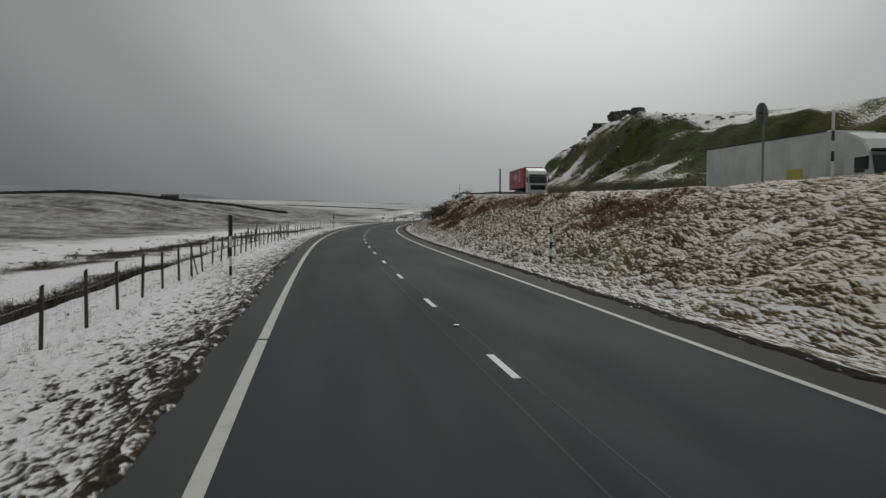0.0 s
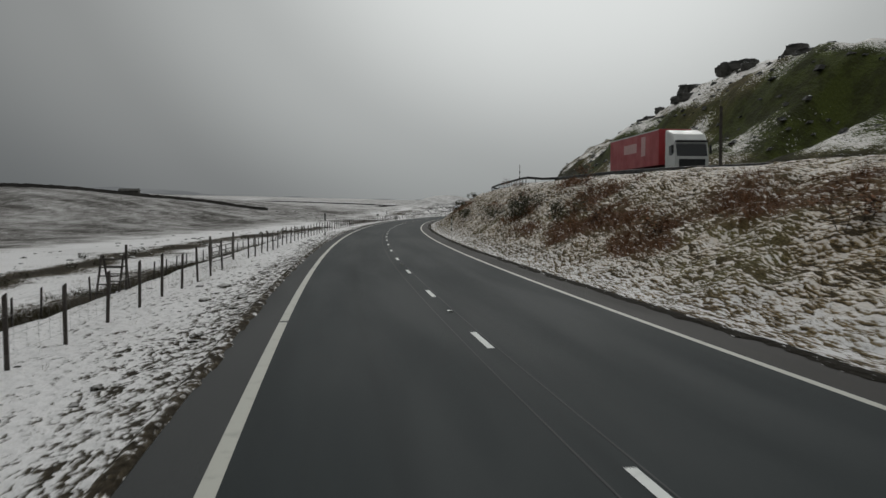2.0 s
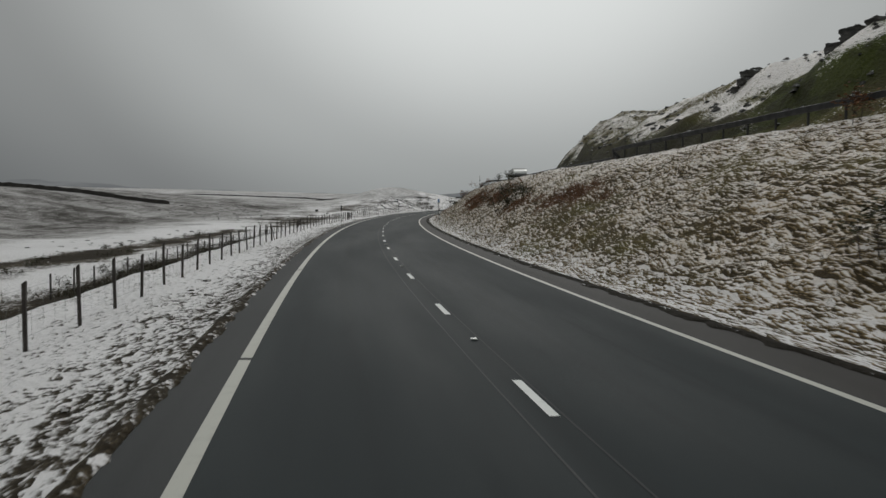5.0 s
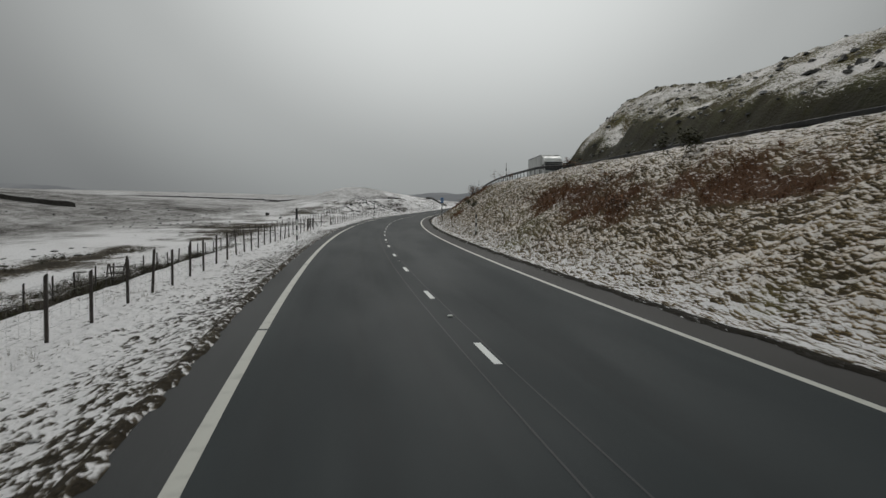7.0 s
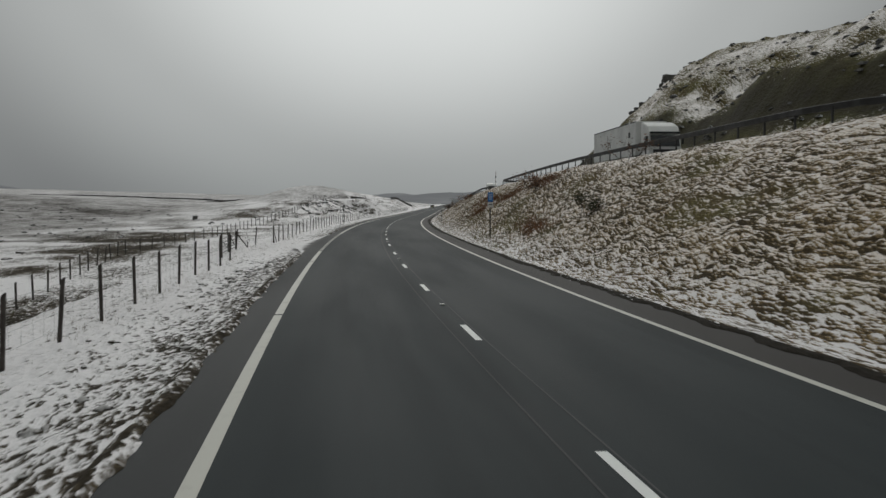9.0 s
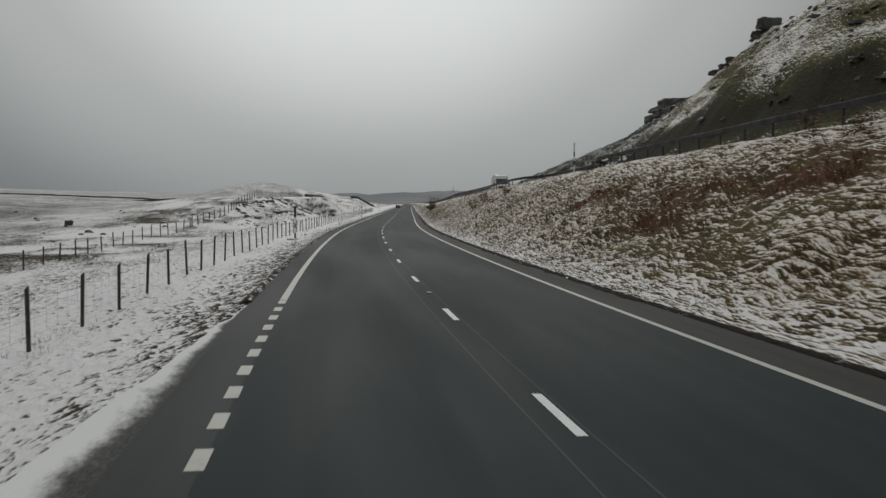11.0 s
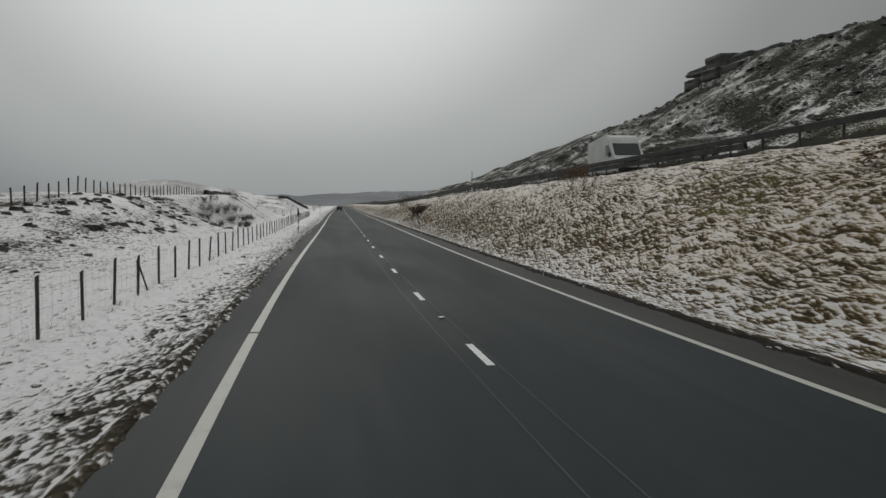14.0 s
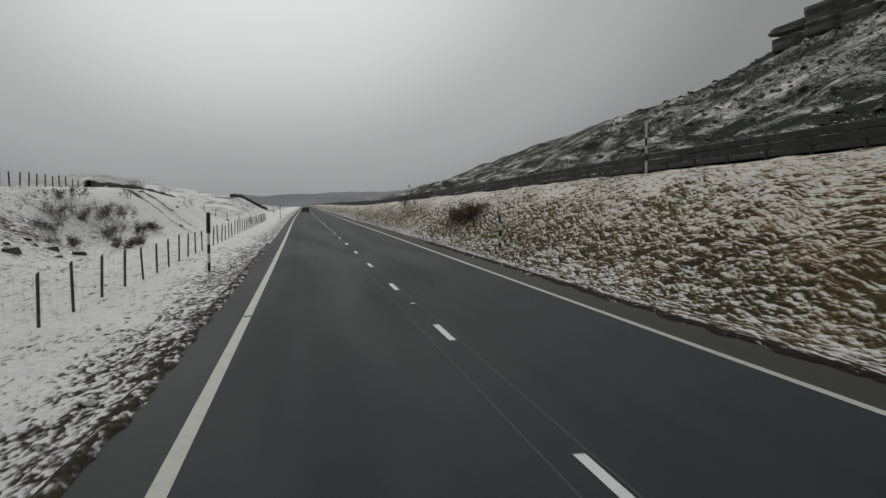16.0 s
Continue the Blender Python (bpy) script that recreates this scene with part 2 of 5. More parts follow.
    straw = n.mix(n.ramp(n.noise(uv, 0.5, 3), 0.4, 0.65, 0.0, 0.6), straw, (0.11, 0.084, 0.04))
    turf = n.mix(tone, (0.026, 0.034, 0.007), (0.15, 0.185, 0.034))
    turf = n.mix(n.ramp(n.math("ADD", n.math("MULTIPLY", clump, 0.6), n.math("MULTIPLY", stripe, 0.4)), 0.44, 0.56, 0.0, 0.6), turf, (0.02, 0.023, 0.008))
    fern = n.mix(tone, (0.035, 0.017, 0.01), (0.19, 0.095, 0.05))
    mud = n.mix(tone, (0.012, 0.0108, 0.009), (0.056, 0.05, 0.04))
    under = n.mix(green, straw, turf)
    under = n.mix(bracken, under, fern)
    under = n.mix(soil, under, mud)
    under = n.mix(n.math("MULTIPLY", pasture, 0.75), under, n.mix(tone, (0.1, 0.092, 0.083), (0.2, 0.186, 0.168)))
    # peaty heather on the late hill
    under = n.mix(n.math("MULTIPLY", n.ramp(sides.outputs[0], 400.0, 440.0), n.ramp(sides.outputs[1], 24.0, 27.0, 0.0, 0.9)), under, n.mix(tone, (0.009, 0.012, 0.008), (0.045, 0.055, 0.034)))
    # shade deep between the tufts, painted in as a near-black brown
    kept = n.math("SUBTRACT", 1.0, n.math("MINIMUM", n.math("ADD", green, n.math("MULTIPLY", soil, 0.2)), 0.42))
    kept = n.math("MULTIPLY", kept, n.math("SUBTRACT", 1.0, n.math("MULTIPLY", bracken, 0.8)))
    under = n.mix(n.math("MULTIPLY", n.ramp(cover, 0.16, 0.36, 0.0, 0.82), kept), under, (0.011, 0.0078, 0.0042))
    white = n.mix(n.ramp(broad, 0.4, 0.7, 0.0, 0.5), (0.85, 0.828, 0.84), (0.73, 0.705, 0.712))
    thin = n.math("MULTIPLY", n.math("MULTIPLY", n.ramp(sides.outputs[1], 5.5, 7.5), n.ramp(sides.outputs[1], 12.0, 14.0, 1.0, 0.4)), n.ramp(ruffle, 0.3, 0.7, 0.2, 0.75))
    white = n.mix(thin, white, (0.74, 0.605, 0.46))
    white = n.mix(n.ramp(grain, 0.45, 0.7, 0.0, 0.4), white, (0.5, 0.45, 0.4))
    n.bump(n.math("ADD", n.math("MULTIPLY", crown, 0.7), n.math("ADD", n.math("MULTIPLY", ruffle, 0.6), n.math("MULTIPLY", fine, 0.35))), 1.0, 0.09)
    return n.done(n.mix(grass, white, under), n.ramp(grass, 0, 1, 0.65, 1.0), 0.0, 0.12)


MOOR = moor()


def rock_material():
    n = Nodes("gritstone")
    v = n.at()
    a, b = n.noise(v, 0.9, 6, 0.65), n.noise(v, 7, 4)
    c = n.mix(n.ramp(a, 0.35, 0.65), (0.03, 0.029, 0.027), (0.1, 0.096, 0.088))
    up = n.t.nodes.new("ShaderNodeNewGeometry").outputs["Normal"]
    sep = n.t.nodes.new("ShaderNodeSeparateXYZ")
    n.t.links.new(up, sep.inputs[0])
    lie = n.math("ADD", sep.outputs[2], n.math("MULTIPLY", n.math("SUBTRACT", a, 0.5), 0.9))
    c = n.mix(n.ramp(lie, 0.82, 0.98, 0.0, 0.9), c, (0.68, 0.69, 0.71))
    n.bump(b, 0.8, 0.15)
    return n.done(c, 0.9)


ROCK = rock_material()


def clod_material():
    n = Nodes("muddy_turf")
    v = n.at()
    a, b = n.noise(v, 5, 5, 0.65), n.noise(v, 40, 4, 0.7)
    c = n.mix(n.ramp(b, 0.38, 0.64), (0.014, 0.012, 0.008), (0.075, 0.064, 0.04))
    sep = n.t.nodes.new("ShaderNodeSeparateXYZ")
    n.t.links.new(n.t.nodes.new("ShaderNodeNewGeometry").outputs["Normal"], sep.inputs[0])
    lie = n.math("ADD", sep.outputs[2], n.math("MULTIPLY", n.math("SUBTRACT", a, 0.5), 1.3))
    c = n.mix(n.ramp(lie, 0.68, 0.92, 0.0, 0.7), c, (0.74, 0.725, 0.72))
    n.bump(b, 0.9, 0.05)
    return n.done(c, 0.92, 0.0, 0.2)


CLOD = clod_material()


def blades(name, a, b):
    n = Nodes(name)
    return n.done(n.mix(n.random(True), a, b), 0.85, 0.0, 0.2)


GRASS = blades("dead_grass", (0.055, 0.042, 0.026), (0.24, 0.185, 0.11))
RUSH = blades("dark_rushes", (0.018, 0.017, 0.009), (0.07, 0.06, 0.032))
FERN = blades("dead_bracken", (0.05, 0.024, 0.013), (0.28, 0.14, 0.072))
BROWN = blades("withered_brown_leaves", (0.045, 0.029, 0.019), (0.17, 0.115, 0.075))
SCRUB = blades("dull_scrub", (0.1, 0.088, 0.072), (0.27, 0.24, 0.2))
TWIG = plain("twig_bark", (0.05, 0.034, 0.026), 0.9, 0, 0.5, 8, 0.01)
LEAF = blades("shrub_leaves", (0.02, 0.026, 0.012), (0.075, 0.07, 0.032))
POST = plain("weathered_post", (0.055, 0.046, 0.04), 0.9, 0, 0.6, 7, 0.01)
PALE_POST = plain("pale_timber", (0.11, 0.1, 0.088), 0.9, 0, 0.5, 7, 0.01)
WIRE = plain("galvanised_wire", (0.22, 0.22, 0.22), 0.5, 0.8)
STEEL = plain("dull_steel", (0.024, 0.023, 0.022), 0.7, 0.15, 0.5, 1.5)
GALV = plain("galvanised_gate", (0.045, 0.045, 0.045), 0.6, 0.3, 0.5, 2)
BLACK = plain("black_paint", (0.018, 0.018, 0.019), 0.55)
WHITE = plain("white_paint", (0.72, 0.72, 0.7), 0.5, 0, 0.3)
SIGN_BLUE = plain("blue_sheeting", (0.03, 0.2, 0.55), 0.4, 0, 0.15)
SIGN_BACK = plain("grey_sign_back", (0.2, 0.205, 0.21), 0.5, 0.3)
CREAM = plain("lorry_white", (0.66, 0.66, 0.64), 0.4, 0, 0.3, 0.7)
RED = plain("lorry_red", (0.4, 0.035, 0.04), 0.45, 0, 0.3, 0.7)
PALE_RED = plain("faded_print", (0.6, 0.36, 0.35), 0.5)
YELLOW = plain("yellow_print", (0.55, 0.5, 0.09), 0.5)
GLASS = plain("vehicle_glass", (0.012, 0.014, 0.016), 0.08, 0, 0.1)
RUBBER = plain("tyre_rubber", (0.015, 0.015, 0.015), 0.85)
RIM = plain("wheel_rim", (0.3, 0.3, 0.3), 0.4, 0.7)
CHASSIS = plain("chassis_black", (0.02, 0.02, 0.021), 0.7)
LAMP = plain("headlamp", (0.75, 0.75, 0.72), 0.15)
TAIL = plain("tail_lamp", (0.35, 0.02, 0.02), 0.25)
DARK_CAR = plain("dark_car_paint", (0.012, 0.015, 0.02), 0.25, 0.2)
REFLECT = plain("reflector_glass", (0.6, 0.6, 0.55), 0.2)
WALLSTONE = plain("dark_field_stone", (0.06, 0.055, 0.05), 0.95, 0, 0.7, 1.2, 0.03)

# ---- the shape of the land ----
def lattice(ix, iy, seed):
    n = (ix.astype(np.int64) * 374761393 + iy.astype(np.int64) * 668265263 + seed * 974634757) & 0x7FFFFFFF
    n = ((n ^ (n >> 13)) * 1274126177) & 0x7FFFFFFF
    return ((n ^ (n >> 16)) & 0xFFFF) / 65535.0


def value_noise(x, y, seed=0):
    ix, iy = np.floor(x), np.floor(y)
    fx, fy = x - ix, y - iy
    fx, fy = fx * fx * (3 - 2 * fx), fy * fy * (3 - 2 * fy)
    a, b = lattice(ix, iy, seed), lattice(ix + 1, iy, seed)
    c, d = lattice(ix, iy + 1, seed), lattice(ix + 1, iy + 1, seed)
    return (a * (1 - fx) + b * fx) * (1 - fy) + (c * (1 - fx) + d * fx) * fy


def fbm(x, y, octaves=4, seed=0):
    x, y = np.asarray(x, float), np.asarray(y, float)
    total, size = 0.0, 1.0
    for n in range(octaves):
        total = total + size * (value_noise(x * 2**n, y * 2**n, seed + n) - 0.5)
        size *= 0.5
    return total


def smooth(a, b, x):
    t = np.clip((np.asarray(x, float) - a) / (b - a), 0, 1)
    return t * t * (3 - 2 * t)


def hump(x, middle, wide):
    return np.exp(-(((np.asarray(x, float) - middle) / wide) ** 2))


ROAD_LEFT, ROAD_RIGHT = -4.33, 4.75


def crest_lat(s):
    return np.interp(s, [0, 149, 349, 450, 600], [12.0, 13.4, 13.0, 10.8, 11.5])


def crest_up(s):
    return np.interp(s, [40, 70, 106, 149, 300, 349, 400, 450, 495, 541, 620, 800], [3.35, 3.7, 4.4, 5.0, 5.0, 4.65, 3.95, 3.55, 3.1, 2.7, 2.0, 1.5])


def ridge_lat(s):
    return np.interp(s, [115, 147, 175, 230, 268, 305, 340, 400, 405, 440, 461, 487, 514, 550, 860], [44, 41, 44, 41, 46, 48, 50, 47, 52, 60, 66, 70, 73, 76, 80])


def ridge_up(s):
    return np.interp(
        s,
        [60, 115, 147, 175, 187, 195, 204, 214, 225, 250, 268, 284, 305, 331, 351, 366, 378, 390, 400, 405, 440, 458, 470, 487, 505, 530, 550, 558, 575, 600, 634, 686, 722, 788, 840, 1200],
        [12, 14, 17.6, 21.1, 20.6, 20.0, 18.8, 17.4, 17.7, 17.9, 18.3, 19.6, 19.9, 21.7, 23.7, 25.7, 25.4, 23.4, 24.3, 19.0, 20.8, 24.4, 25.8, 27.2, 28.6, 29.2, 29.0, 27.8, 25.8, 24.7, 24.0, 23.1, 22.9, 21.0, 20.0, 6],
    )


def terrace_lat(s):
    """Where an old steep terrace runs across the hill above the cutting."""
    return np.interp(s, [40, 70, 120, 150, 190, 215, 245, 265, 290, 340, 380, 420], [31, 32, 35, 33.8, 33.5, 30.5, 29.3, 30.5, 32.4, 33.6, 31, 29])


def upper_road(s):
    """Height of the upper carriageway."""
    return crest_up(s) + np.interp(s, [40, 120, 300, 400], [-1.2, -0.2, 0.0, 0.15])


def land(s, l, rough=True):
    """Height of the ground over the road's centre line."""
    s, l = np.broadcast_arrays(np.asarray(s, float), np.asarray(l, float))
    # right: verge, bank, upper carriageway, cutting, hill
    cl, cu, rl, ru = crest_lat(s), crest_up(s), ridge_lat(s), ridge_up(s)
    t = np.clip((l - 5.7) / (cl - 5.7), 0, 1)
    bank = 0.1 * smooth(4.7, 5.5, l) + (cu - 0.1) * (0.8 * t + 0.2 * smooth(0, 1, t))
    bank = bank + (upper_road(s) - cu) * smooth(cl + 0.5, cl + 1.5, l)
    cut_h = 1.4 + 0.8 * smooth(20, 80, s) - 0.3 * smooth(430, 520, s)
    cut = cut_h * smooth(cl + 12.2, cl + 15.5, l)
    foot_l, foot_u = cl + 15.5, upper_road(s) + cut_h
    q = np.clip((l - foot_l) / (rl - foot_l), 0, 1)
    power = 1.0 + 0.85 * smooth(388, 425, s)
    hill = (ru - foot_u) * q**power
    back = np.maximum(l - rl, 0)
    far_top = np.where(s < 150, 21.0, ru - 1.0)
    beyond = (far_top - ru) * smooth(0, 55, back) - 0.06 * np.maximum(back - 60, 0)
    gully = fbm(s / 26, l / 14, 4, 11) * 4.5 * smooth(0.0, 0.35, q) * (1 - 0.6 * smooth(0, 20, back))
    gully = gully * (1 - 0.8 * smooth(0.7, 1.0, q))
    tl = terrace_lat(s) + 0.8 * fbm(s / 9, 0 * l, 3, 14)
    gully = gully + 1.5 * (smooth(tl - 1.4, tl + 1.2, l) - smooth(tl + 1.5, tl + 9, l)) * (1 - smooth(345, 385, s))
    gully = gully - 1.3 * hump(s + 0.4 * (l - 32), 122, 3.5) * smooth(27, 30, l) * (1 - smooth(33, 36, l))
    right = bank + cut + hill + beyond + gully
    # left: verge, fence, dip and fields, then mounds beside the straight
    a = -l
    dip = np.interp(s, [0, 260, 330, 395, 420], [-1.7, -1.9, -1.3, -0.3, 0.0])
    verge = -0.12 * smooth(4.4, 6.0, a) - 0.1 * smooth(6.0, 8.5, a)
    field = dip * smooth(9.0, 14.0, a) + 0.022 * np.maximum(a - 60, 0) * (1 - smooth(700, 1500, a))
    knoll = 8.5 * smooth(45, 125, a) * hump(s, 330, 130) * (1 - smooth(220, 420, a))
    # two snowy spurs with a gully between them, their faces cut back beside the road
    spur = np.interp(s, [385, 405, 425, 440, 468, 482, 495, 510, 525, 535, 545, 565, 600, 640, 667, 690, 760], [0, 1.0, 2.6, 3.7, 3.6, 3.8, 4.0, 4.0, 3.6, 2.8, 1.8, 1.2, 1.8, 3.0, 3.8, 2.5, 0])
    toe = np.interp(s, [385, 425, 440, 456, 468, 474, 482, 495, 510], [9.6, 9.8, 10.0, 11.0, 14.0, 15.4, 13.2, 10.6, 10.2])
    reach = np.interp(s, [385, 456, 468, 474, 495, 530, 600], [12.5, 12.0, 8.0, 6.5, 7.5, 8.0, 10.0])
    mound = spur * (smooth(0, 1, (a - toe) / reach) - 0.5 * smooth(26, 52, a))
    white_hill = 9.5 * hump(s, 672, 48) * hump(a, 60, 26)
    rolling = fbm(s / 60, a / 60, 4, 5) * 2.2 * smooth(18, 90, a)
    moors = 12 * smooth(500, 1400, a) * (0.6 + fbm(s / 500, a / 400, 3, 3)) + 7 * smooth(700, 1300, s) * smooth(20, 160, a)
    left = verge + field + knoll + mound + white_hill + rolling + moors
    h = np.where(l > 0, right, left)
    h = np.where((l > ROAD_LEFT - 0.1) & (l < ROAD_RIGHT + 0.1), 0.0, h) - 0.03
    if rough:
        off_road = smooth(0.0, 0.9, np.maximum(l - ROAD_RIGHT, ROAD_LEFT - l))
        deck = smooth(cl + 0.3, cl + 0.9, l) * (1 - smooth(cl + 12.0, cl + 12.8, l))
        tussock = np.abs(fbm(s / 1.1, l / 0.5, 3, 21)) * 0.2 + fbm(s / 3.2, l / 1.6, 3, 31) * 0.3
        bankish = smooth(5.4, 7.5, l) + 0.2 * (l < 0) + 0.9 * smooth(28, 34, l)
        tussock = tussock * (1 - 0.7 * hump(l, cl + 0.2, 1.1))
        lane = 1 - 0.8 * hump(s, 292, 12) * (l < -4) * (l > -9)
        h = h + tussock * off_road * (1 - deck) * np.minimum(bankish + 0.3, 1.2) * lane - 0.06 * off_road * (1 - deck)
        h = h - 0.09 * deck
    return h


def ground_at(s, l):
    """World place on the ground."""
    return at_road(s, l, land(s, l))


BRACKEN = [(44, 10.4, 6, 1.7), (118, 12.4, 4, 0.6), (68, 11.4, 6, 1.0), (77, 11.4, 4, 0.8), (83, 10.5, 5, 1.1), (93, 9.2, 5, 1.0), (98, 8.1, 4, 0.8), (88, 7.8, 3, 0.7), (104.5, 10.6, 3.5, 1.5), (100, 8.3, 3.5, 1.1), (109, 7.9, 3, 0.7), (118, 8.8, 4, 0.9), (182, 9.8, 5, 1.0), (196, 9.2, 4, 0.8), (240, 10.2, 6, 1.1), (231, 9.6, 6, 1.1), (223, 9.0, 5, 1.1), (216, 10.8, 4.5, 1.3), (211, 10.0, 4, 1.0), (318, 8.9, 5, 0.9), (313, 10.4, 5, 0.9), (303, 11.5, 5, 0.8), (330, 10.0, 5, 0.8), (285, 7.6, 4, 0.6), (474, 7.9, 3, 0.9)]


def bracken_cover(s, l):
    total = 0.0
    for cs, c, ws, wl in BRACKEN:
        total = total + hump(s, cs, ws) * hump(l, c, wl)
    return np.clip(total * 1.2 - 0.16 + fbm(s / 2.2, l / 0.9, 3, 41) * 1.3 * (total > 0.1), 0, 1)


def cover(s, l):
    """How much grass shows through the snow, and what grows there."""
    cl = crest_lat(s)
    bracken = bracken_cover(s, l) * (l > 0)
    deep = 5.5 * smooth(400, 440, s)
    cutting = smooth(cl + 11.8, cl + 12.6, l) * (1 - smooth(cl + 13.8 + deep, cl + 15.6 + deep, l + 2.0 * fbm(s / 12, l / 6, 3, 8)))
    tl = terrace_lat(s) + 0.8 * fbm(s / 9, 0 * l, 3, 14)
    late = smooth(190, 230, s)
    terrace = hump(l + 1.2 * fbm(s / 5, l / 3, 3, 15), tl - 0.8 * late, 1.4 + 1.3 * late) * (1 - smooth(400, 430, s)) * smooth(30, 60, s)
    terrace = np.maximum(terrace, hump(s + 0.4 * (l - 32), 122, 3.2) * smooth(26.5, 29, l) * (1 - smooth(34, 36, l)))
    early = 1 - smooth(190, 260, s)
    late_foot = smooth(375, 410, s) * (1 - smooth(27, 36, l + 4 * fbm(s / 9, l / 5, 3, 19))) * (l > cl + 12) * (1 - smooth(440, 520, s))
    hillside = smooth(cl + 14, cl + 16.5, l)
    slope_turf = early * hillside * smooth(-0.28, 0.12, fbm(s / 22, l / 9, 4, 51)) * (1 - smooth(40, 60, l))
    streaks = fbm(s / 8, l / 2.2, 5, 52) * hillside * (l < 95)
    patches = smooth(0.16, 0.4, fbm(s / 5, l / 1.8, 4, 61)) * (l > 5.5) * (l < cl)
    edge = hump(np.maximum(l - ROAD_RIGHT, ROAD_LEFT - l), 0.08, 0.2) * np.where(l < 0, 0.0, 1.0)
    spatter = 0.27 * hump(l, ROAD_LEFT - 0.5, 1.0) * (l < 0)
    lane = hump(s, 292, 9) * hump(l, -7.2, 2.2)
    ditch = hump(l, -14.4 + 1.2 * fbm(s / 30, 0 * l, 2, 9), 2.1 + 1.2 * hump(s, 225, 30)) * (1 - smooth(262, 292, s)) + 0.55 * smooth(-19, -22, l) * smooth(-44, -34, l) * hump(s, 325, 28)
    ditch = ditch + 0.75 * hump(l + 2.5 * fbm(s / 14, l / 9, 3, 10), -25.0, 2.2) * smooth(20, 50, s) * (1 - smooth(265, 290, s))
    heath = smooth(0.0, 0.35, fbm(s / 16, l / 7, 4, 71)) * (l < -18) * (1 - hump(s, 600, 90))
    bank = (0.16 * smooth(5.0, 5.6, l) + (0.08 + 0.04 * smooth(190, 215, s) + 0.05 * hump(s, 300, 40) - 0.05 * hump(s, 245, 25) - 0.08 * hump(s, 370, 30)) * smooth(5.9, 7.6, l)) * (l < cl) - 0.22 * smooth(cl - 2.2, cl - 0.3, l) * (l < cl + 0.6) + (0.12 - 0.3 * smooth(6.5, 10.0, l)) * smooth(385, 425, s) * (l > 5) * (l < cl)
    spur_bare = (0.7 * (hump(s + 0.25 * l, 493.5, 0.8) + hump(s + 0.25 * l, 499.5, 0.7)) * smooth(-10.8, -12.0, l) * smooth(-18.0, -16.0, l) - 0.3 * smooth(478, 486, s) * (1 - smooth(540, 560, s)) * (l > -24)) * (l < -10)
    white_field = hump(l, -34, 6.5) * (s < 330) + 0.5 * hump(l, -19.5, 2.0) * (s < 290) + 0.75 * hump(l, -8.9, 2.0) * (l < 0)
    bare = 0.3 - 0.12 * (l < 0) * (l > -14) + bank + bracken * 0.3 + cutting * 1.2 + terrace * 0.95 + streaks * (0.7 + 0.5 * early) + slope_turf * 0.07 + patches * 0.14 + edge * 0.8 + spatter * 1.0
    bare = bare + ditch * 0.8 + heath * 0.14 + 0.34 * smooth(-40, -54, l) * (1 - 0.75 * smooth(390, 500, s)) + 0.5 * fbm(s / 7, l / 4, 3, 72) * (l < -16) * (1 - 0.5 * smooth(-40, -52, l)) + spur_bare - lane * 0.7 - white_field * 0.55 + (0.09 + 0.07 * smooth(230, 280, s)) * hillside * (l < 90) - 0.4 * early * smooth(-4.5, -1.0, l - ridge_lat(s) + 3 * fbm(s / 7, l / 4, 3, 57)) * hillside + 0.22 * smooth(405, 450, s) * hillside + 0.5 * late_foot
    green = np.clip(slope_turf * 0.75 + cutting * 0.8 + terrace * 0.8 + 0.5 * hillside * (1 - terrace) * (1 - cutting) * (1 + 0.5 * smooth(405, 450, s)) + patches * 0.4, 0, 1)
    return np.clip(bare, 0, 1.3), green, bracken, np.clip(edge * 1.2 + 0.8 * smooth(-11, -14, l) + 0.85 * (l < 0) * (l > -11) + 0.35 * smooth(405, 450, s) * hillside + 0.85 * cutting + 0.8 * terrace * late + 0.85 * late_foot, 0, 1)


def sheet(name, ss, ll, height, mat, cover_of=None, parent=None):
    """A surface over the road's own coordinates, with these as its UV map."""
    S, L = np.meshgrid(np.asarray(ss, float), np.asarray(ll, float), indexing="ij")
    P = at_road(S.ravel(), L.ravel(), np.broadcast_to(height(S, L), S.shape).ravel())
    n, m = S.shape
    idx = np.arange(n * m).reshape(n, m)
    f = np.stack([idx[:-1, :-1], idx[:-1, 1:], idx[1:, 1:], idx[1:, :-1]], -1).reshape(-1, 4)[:, ::-1]
    me = bpy.data.meshes.new(name)
    me.vertices.add(len(P))
    me.vertices.foreach_set("co", P.ravel())
    me.loops.add(f.size)
    me.loops.foreach_set("vertex_index", f.ravel())
    me.polygons.add(len(f))
    me.polygons.foreach_set("loop_start", np.arange(0, f.size, 4))
    me.update(calc_edges=True)
    uv = me.uv_layers.new(name="UVMap")
    flat_ids = f.ravel()
    uv.data.foreach_set("uv", np.stack([S.ravel()[flat_ids], L.ravel()[flat_ids]], -1).ravel())
    me.polygons.foreach_set("use_smooth", np.ones(len(f), bool))
    if cover_of:
        for key, values in zip(("bare", "green", "bracken", "soil"), cover_of(S, L)):
            me.attributes.new(key, "FLOAT", "POINT").data.foreach_set("value", np.broadcast_to(values, S.shape).ravel().astype(np.float32))
    me.materials.append(mat)
    me.update()
    ob = new(name, me)
    ob.parent = parent
    return ob


